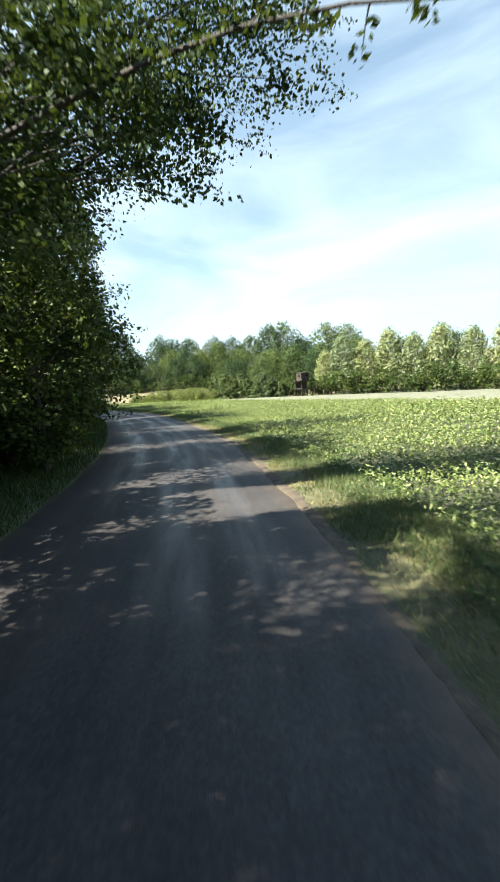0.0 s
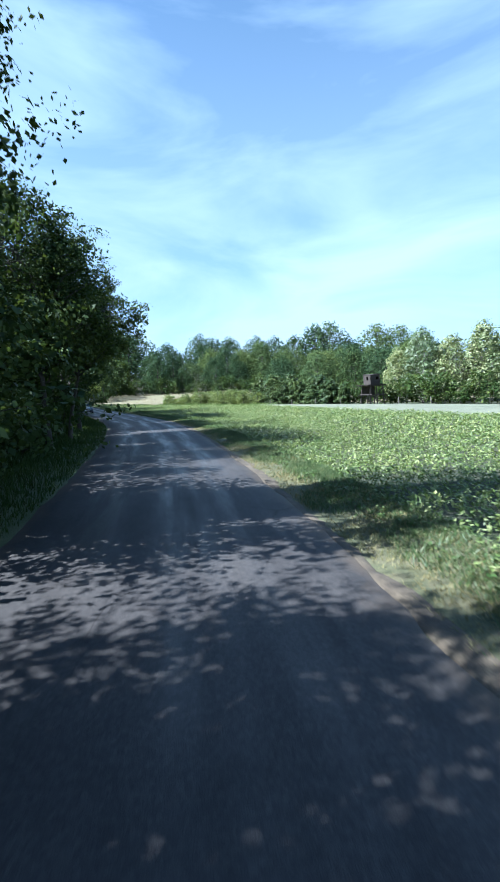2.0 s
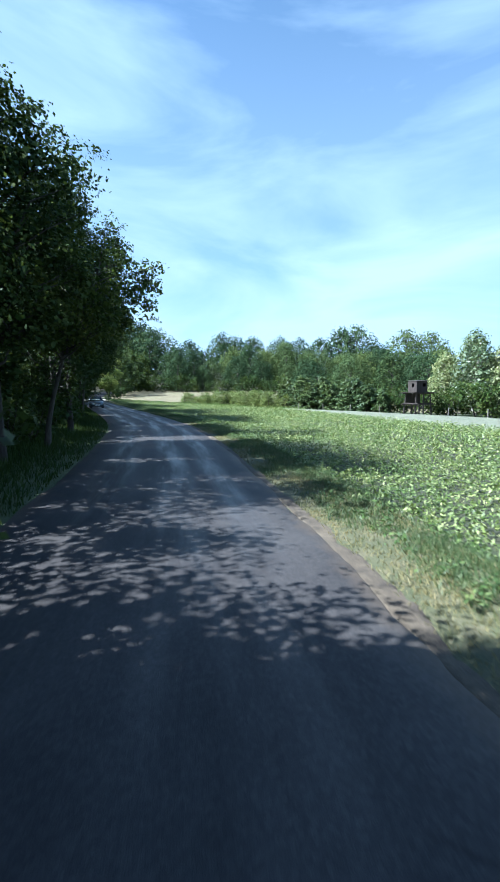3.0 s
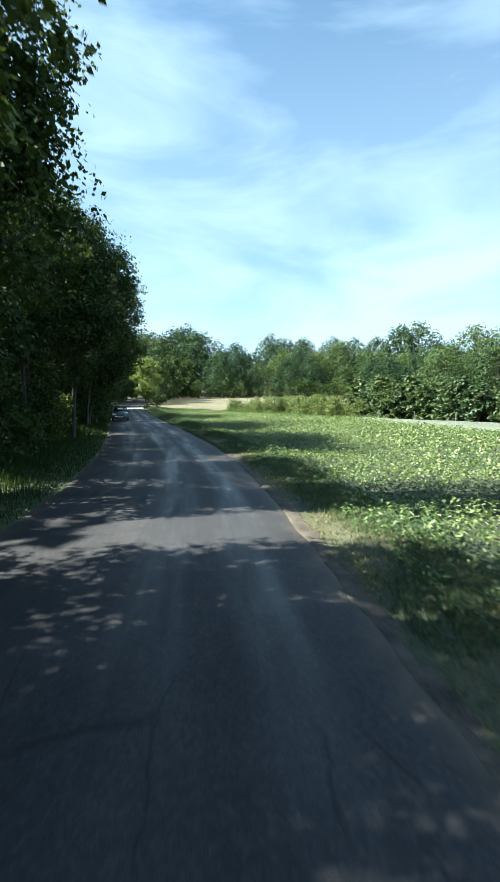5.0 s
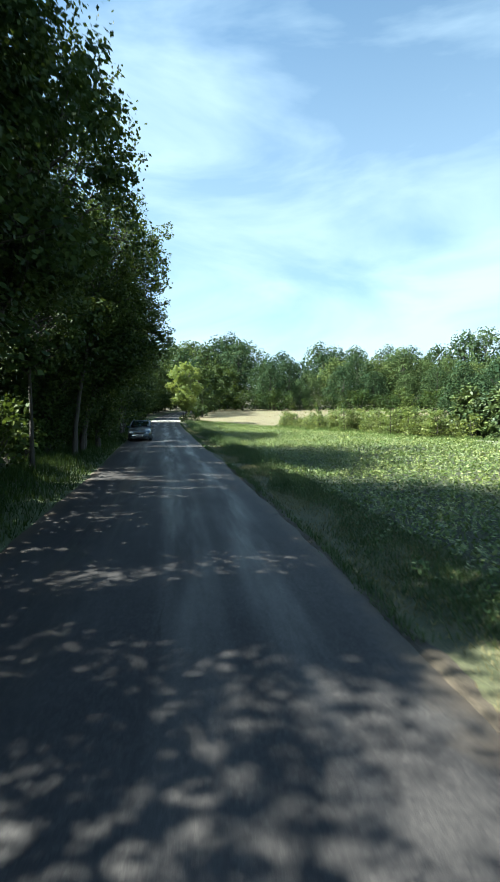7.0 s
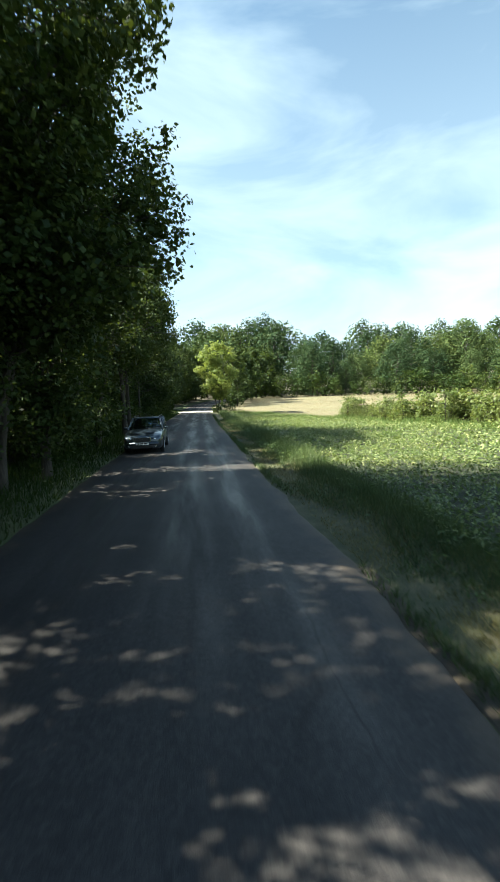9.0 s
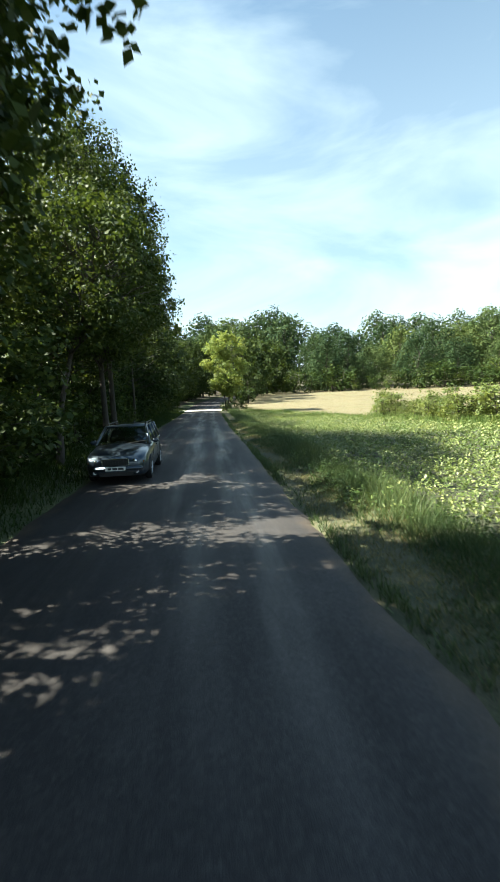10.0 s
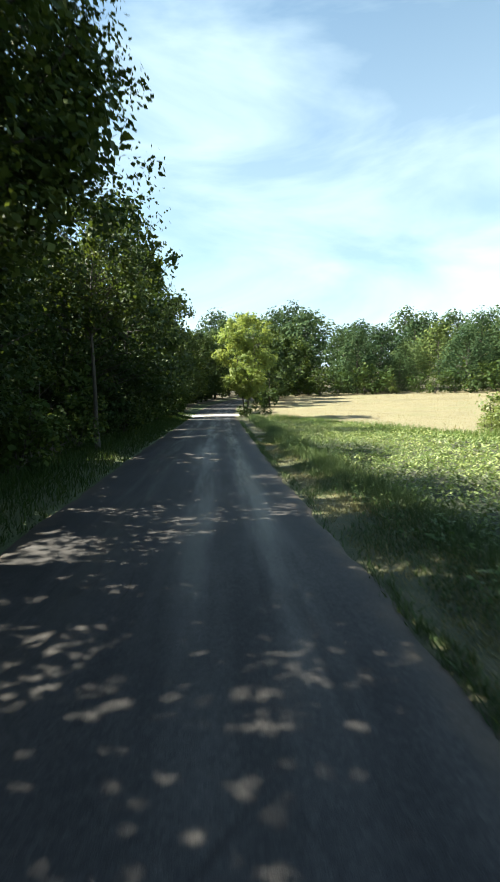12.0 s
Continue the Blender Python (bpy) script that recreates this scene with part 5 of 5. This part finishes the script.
        for yy in (0.08, 0.8, 1.56):
            rod(bm, (sx * 0.56, yy, zt + 0.0), (sx * 0.56, yy, zt + 0.075), 0.014, None, 6)
        part("roof_rail", bm, M_TRIM, base)
        # door seams, handles, side strip
        for yy in (-0.62, 0.44, 1.22):
            bm = bmesh.new()
            box(bm, sx * 0.8345 - 0.004, sx * 0.8345 + 0.004, yy - 0.004, yy + 0.004, 0.27, 0.88)
            part("door_seam", bm, M_TRIM, base)
        for yy in (0.30, 1.08):
            bm = bmesh.new()
            box(bm, sx * 0.845 - 0.016, sx * 0.845 + 0.016, yy - 0.09, yy + 0.09, 0.80, 0.83, bevel=0.006)
            part("door_handle", bm, M_PAINT, base)
        bm = bmesh.new()
        box(bm, sx * 0.838 - 0.012, sx * 0.838 + 0.012, -0.9, 1.35, 0.50, 0.56, bevel=0.008)
        part("side_strip", bm, M_TRIM, base)
        # mirror
        bm = bmesh.new()
        box(bm, sx * 0.90 - 0.09, sx * 0.90 + 0.09, -0.60, -0.48, 0.93, 1.06, bevel=0.035)
        mir = part("wing_mirror", bm, M_PAINT, base, smooth=True)
        bm = bmesh.new()
        box(bm, sx * 0.90 - 0.075, sx * 0.90 + 0.075, -0.481, -0.474, 0.945, 1.045, bevel=0.002)
        part("mirror_glass", bm, M_CHROME, mir)
        # headlight with indicator
        bm = bmesh.new()
        panel(bm, [(sx * 0.36, -2.10, 0.50), (sx * 0.70, -2.015, 0.52), (sx * 0.735, -1.93, 0.70), (sx * 0.37, -2.055, 0.68)], -0.03 * sx)
        bmesh.ops.bevel(bm, geom=list(bm.edges), offset=0.01, segments=2, affect="EDGES")
        lamp = part("headlight", bm, M_LAMP, base, "clear glass headlight", smooth=True)
        bm = bmesh.new()
        res = bmesh.ops.create_uvsphere(bm, u_segments=16, v_segments=10, radius=0.068)
        bmesh.ops.transform(bm, matrix=Matrix.Translation((sx * 0.50, -2.085, 0.595)) @ Matrix.Diagonal((1, 0.35, 1, 1)), verts=res["verts"])
        part("reflector", bm, M_CHROME, lamp, smooth=True)
        bm = bmesh.new()
        box(bm, sx * 0.70 - 0.035, sx * 0.70 + 0.035, -2.03, -1.985, 0.545, 0.61, bevel=0.01)
        part("indicator", bm, M_AMBER, lamp, "amber indicator lens")
        bm = bmesh.new()
        res = bmesh.ops.create_cone(bm, cap_ends=True, segments=18, radius1=0.055, radius2=0.05, depth=0.05)
        bmesh.ops.transform(bm, matrix=Matrix.Translation((sx * 0.55, -2.07, 0.33)) @ Matrix.Rotation(radians(90), 4, "X"), verts=res["verts"])
        part("fog_lamp", bm, M_LAMP, base)
        bm = bmesh.new()
        box(bm, sx * 0.66 - 0.07, sx * 0.66 + 0.07, 2.04, 2.11, 0.62, 0.92, bevel=0.02)
        part("tail_light", bm, M_AMBER, base)
        # wheels
        for yy in (-1.26, 1.25):
            bm = bmesh.new()
            res = bmesh.ops.create_cone(bm, cap_ends=True, segments=28, radius1=0.345, radius2=0.345, depth=0.10)
            bmesh.ops.transform(bm, matrix=Matrix.Translation((sx * 0.795, yy, 0.335)) @ Matrix.Rotation(radians(90), 4, "Y"), verts=res["verts"])
            part("wheel_arch", bm, M_TRIM, base)
            wheel = empty("wheel", Matrix.Translation((sx * 0.755, yy, 0.30)))
            wheel.parent = base
            bm = bmesh.new()
            prof = [(0.19, -0.095), (0.275, -0.10), (0.30, -0.07), (0.302, 0.07), (0.275, 0.10), (0.19, 0.095)]
            rows = [[bm.verts.new((h, r * math.cos(a), r * math.sin(a))) for r, h in prof] for a in [2 * math.pi * k / 30 for k in range(30)]]
            for k in range(30):
                a, b = rows[k], rows[(k + 1) % 30]
                for s in range(6):
                    bm.faces.new((a[s], a[(s + 1) % 6], b[(s + 1) % 6], b[s]))
            bmesh.ops.recalc_face_normals(bm, faces=bm.faces)
            part("tyre", bm, M_RUBBER, wheel, smooth=True)
            bm = bmesh.new()
            for k in range(6):
                a = 2 * math.pi * k / 6
                rod(bm, (sx * 0.085, 0.03 * math.cos(a), 0.03 * math.sin(a)), (sx * 0.075, 0.195 * math.cos(a), 0.195 * math.sin(a)), 0.03, 0.024, 6)
            res = bmesh.ops.create_cone(bm, cap_ends=True, segments=14, radius1=0.05, radius2=0.045, depth=0.04)
            bmesh.ops.transform(bm, matrix=Matrix.Translation((sx * 0.09, 0, 0)) @ Matrix.Rotation(radians(90), 4, "Y"), verts=res["verts"])
            ra = [[bm.verts.new((sx * h, r * math.cos(a), r * math.sin(a))) for r, h in ((0.185, 0.09), (0.205, 0.085), (0.2, -0.02), (0.18, 0.0))] for a in [2 * math.pi * k / 24 for k in range(24)]]
            for k in range(24):
                a, b = ra[k], ra[(k + 1) % 24]
                for s in range(4):
                    bm.faces.new((a[s], a[(s + 1) % 4], b[(s + 1) % 4], b[s]))
            bmesh.ops.recalc_face_normals(bm, faces=bm.faces)
            part("rim", bm, M_ALLOY, wheel)
    bm = bmesh.new()
    panel(bm, [(-wb * 0.93, fb - 0.01, zb + 0.015), (wb * 0.93, fb - 0.01, zb + 0.015), (wt * 0.93, ft - 0.02, zt - 0.02), (-wt * 0.93, ft - 0.02, zt - 0.02)], 0.006)
    ws = part("windscreen", bm, M_GLASS, base)
    for x0, x1 in ((-0.45, 0.12), (0.08, 0.62)):
        bm = bmesh.new()
        rod(bm, (x0, fb - 0.03, zb + 0.02), (x1, fb + 0.06, zb + 0.08), 0.010, 0.007, 5)
        part("wiper", bm, M_TRIM, ws)
    bm = bmesh.new()
    panel(bm, [(wb * 0.88, rb + 0.02, zb + 0.02), (-wb * 0.88, rb + 0.02, zb + 0.02), (-wt * 0.92, rt + 0.03, zt - 0.03), (wt * 0.92, rt + 0.03, zt - 0.03)], 0.006)
    part("rear_window", bm, M_GLASS, base)
    # grille, plate, bumper
    bm = bmesh.new()
    box(bm, -0.33, 0.33, -2.135, -2.09, 0.505, 0.665, bevel=0.02)
    grille = part("grille", bm, M_TRIM, base, "black slatted grille")
    bm = bmesh.new()
    for a, b in (((-0.34, 0.67), (0.34, 0.67)), ((-0.34, 0.50), (0.34, 0.50)), ((-0.34, 0.50), (-0.34, 0.67)), ((0.34, 0.50), (0.34, 0.67))):
        rod(bm, (a[0], -2.135, a[1]), (b[0], -2.135, b[1]), 0.014, None, 6)
    part("surround", bm, M_CHROME, grille, "chrome surround")
    for k in range(9):
        bm = bmesh.new()
        x = -0.28 + k * 0.07
        box(bm, x - 0.012, x + 0.012, -2.146, -2.13, 0.52, 0.655)
        part("slat", bm, M_TRIM, grille)
    bm = bmesh.new()
    box(bm, -0.70, 0.70, -2.15, -2.02, 0.36, 0.475, bevel=0.035)
    part("bumper", bm, M_PAINT, base, smooth=True)
    bm = bmesh.new()
    box(bm, -0.45, 0.45, -2.125, -2.05, 0.22, 0.345, bevel=0.02)
    part("air_intake", bm, M_TRIM, base)
    bm = bmesh.new()
    box(bm, -0.26, 0.26, -2.166, -2.152, 0.37, 0.475, bevel=0.003)
    plate = part("number_plate", bm, M_PLATE, base)
    for x0, x1 in ((-0.20, -0.11), (-0.08, 0.04), (0.07, 0.21)):
        bm = bmesh.new()
        box(bm, x0, x1, -2.1685, -2.1655, 0.395, 0.45)
        part("bar", bm, M_INK, plate)
    for sx in (-0.37, 0.37):
        bm = bmesh.new()
        box(bm, sx - 0.22, sx + 0.22, 0.25, 0.38, 0.55, 1.12, Matrix.Rotation(radians(-6), 4, "X"), bevel=0.04)
        box(bm, sx - 0.12, sx + 0.12, 0.27, 0.36, 1.14, 1.30, bevel=0.03)
        part("seat", bm, M_SEAT, base)
    bm = bmesh.new()
    box(bm, -0.70, 0.70, -0.78, -0.35, 0.86, 0.965, bevel=0.03)
    part("dashboard", bm, M_SEAT, base)


build_car()


# ---------------------------------------------------------------- roadside marker at the bend
def build_marker():
    x, y = across(151, 3.2)
    base = empty("marker_post", Matrix.Translation((float(x), float(y), float(road_z(151)))))
    tagged(base, "white roadside marker post at the bend", "marker post")
    bm = bmesh.new()
    box(bm, -0.06, 0.06, -0.05, 0.05, -0.2, 1.0, bevel=0.015)
    part("post", bm, M_PLATE, base)
    bm = bmesh.new()
    box(bm, -0.062, 0.062, -0.053, 0.053, 0.72, 0.86, bevel=0.004)
    part("band", bm, M_INK, base, "black band")


build_marker()
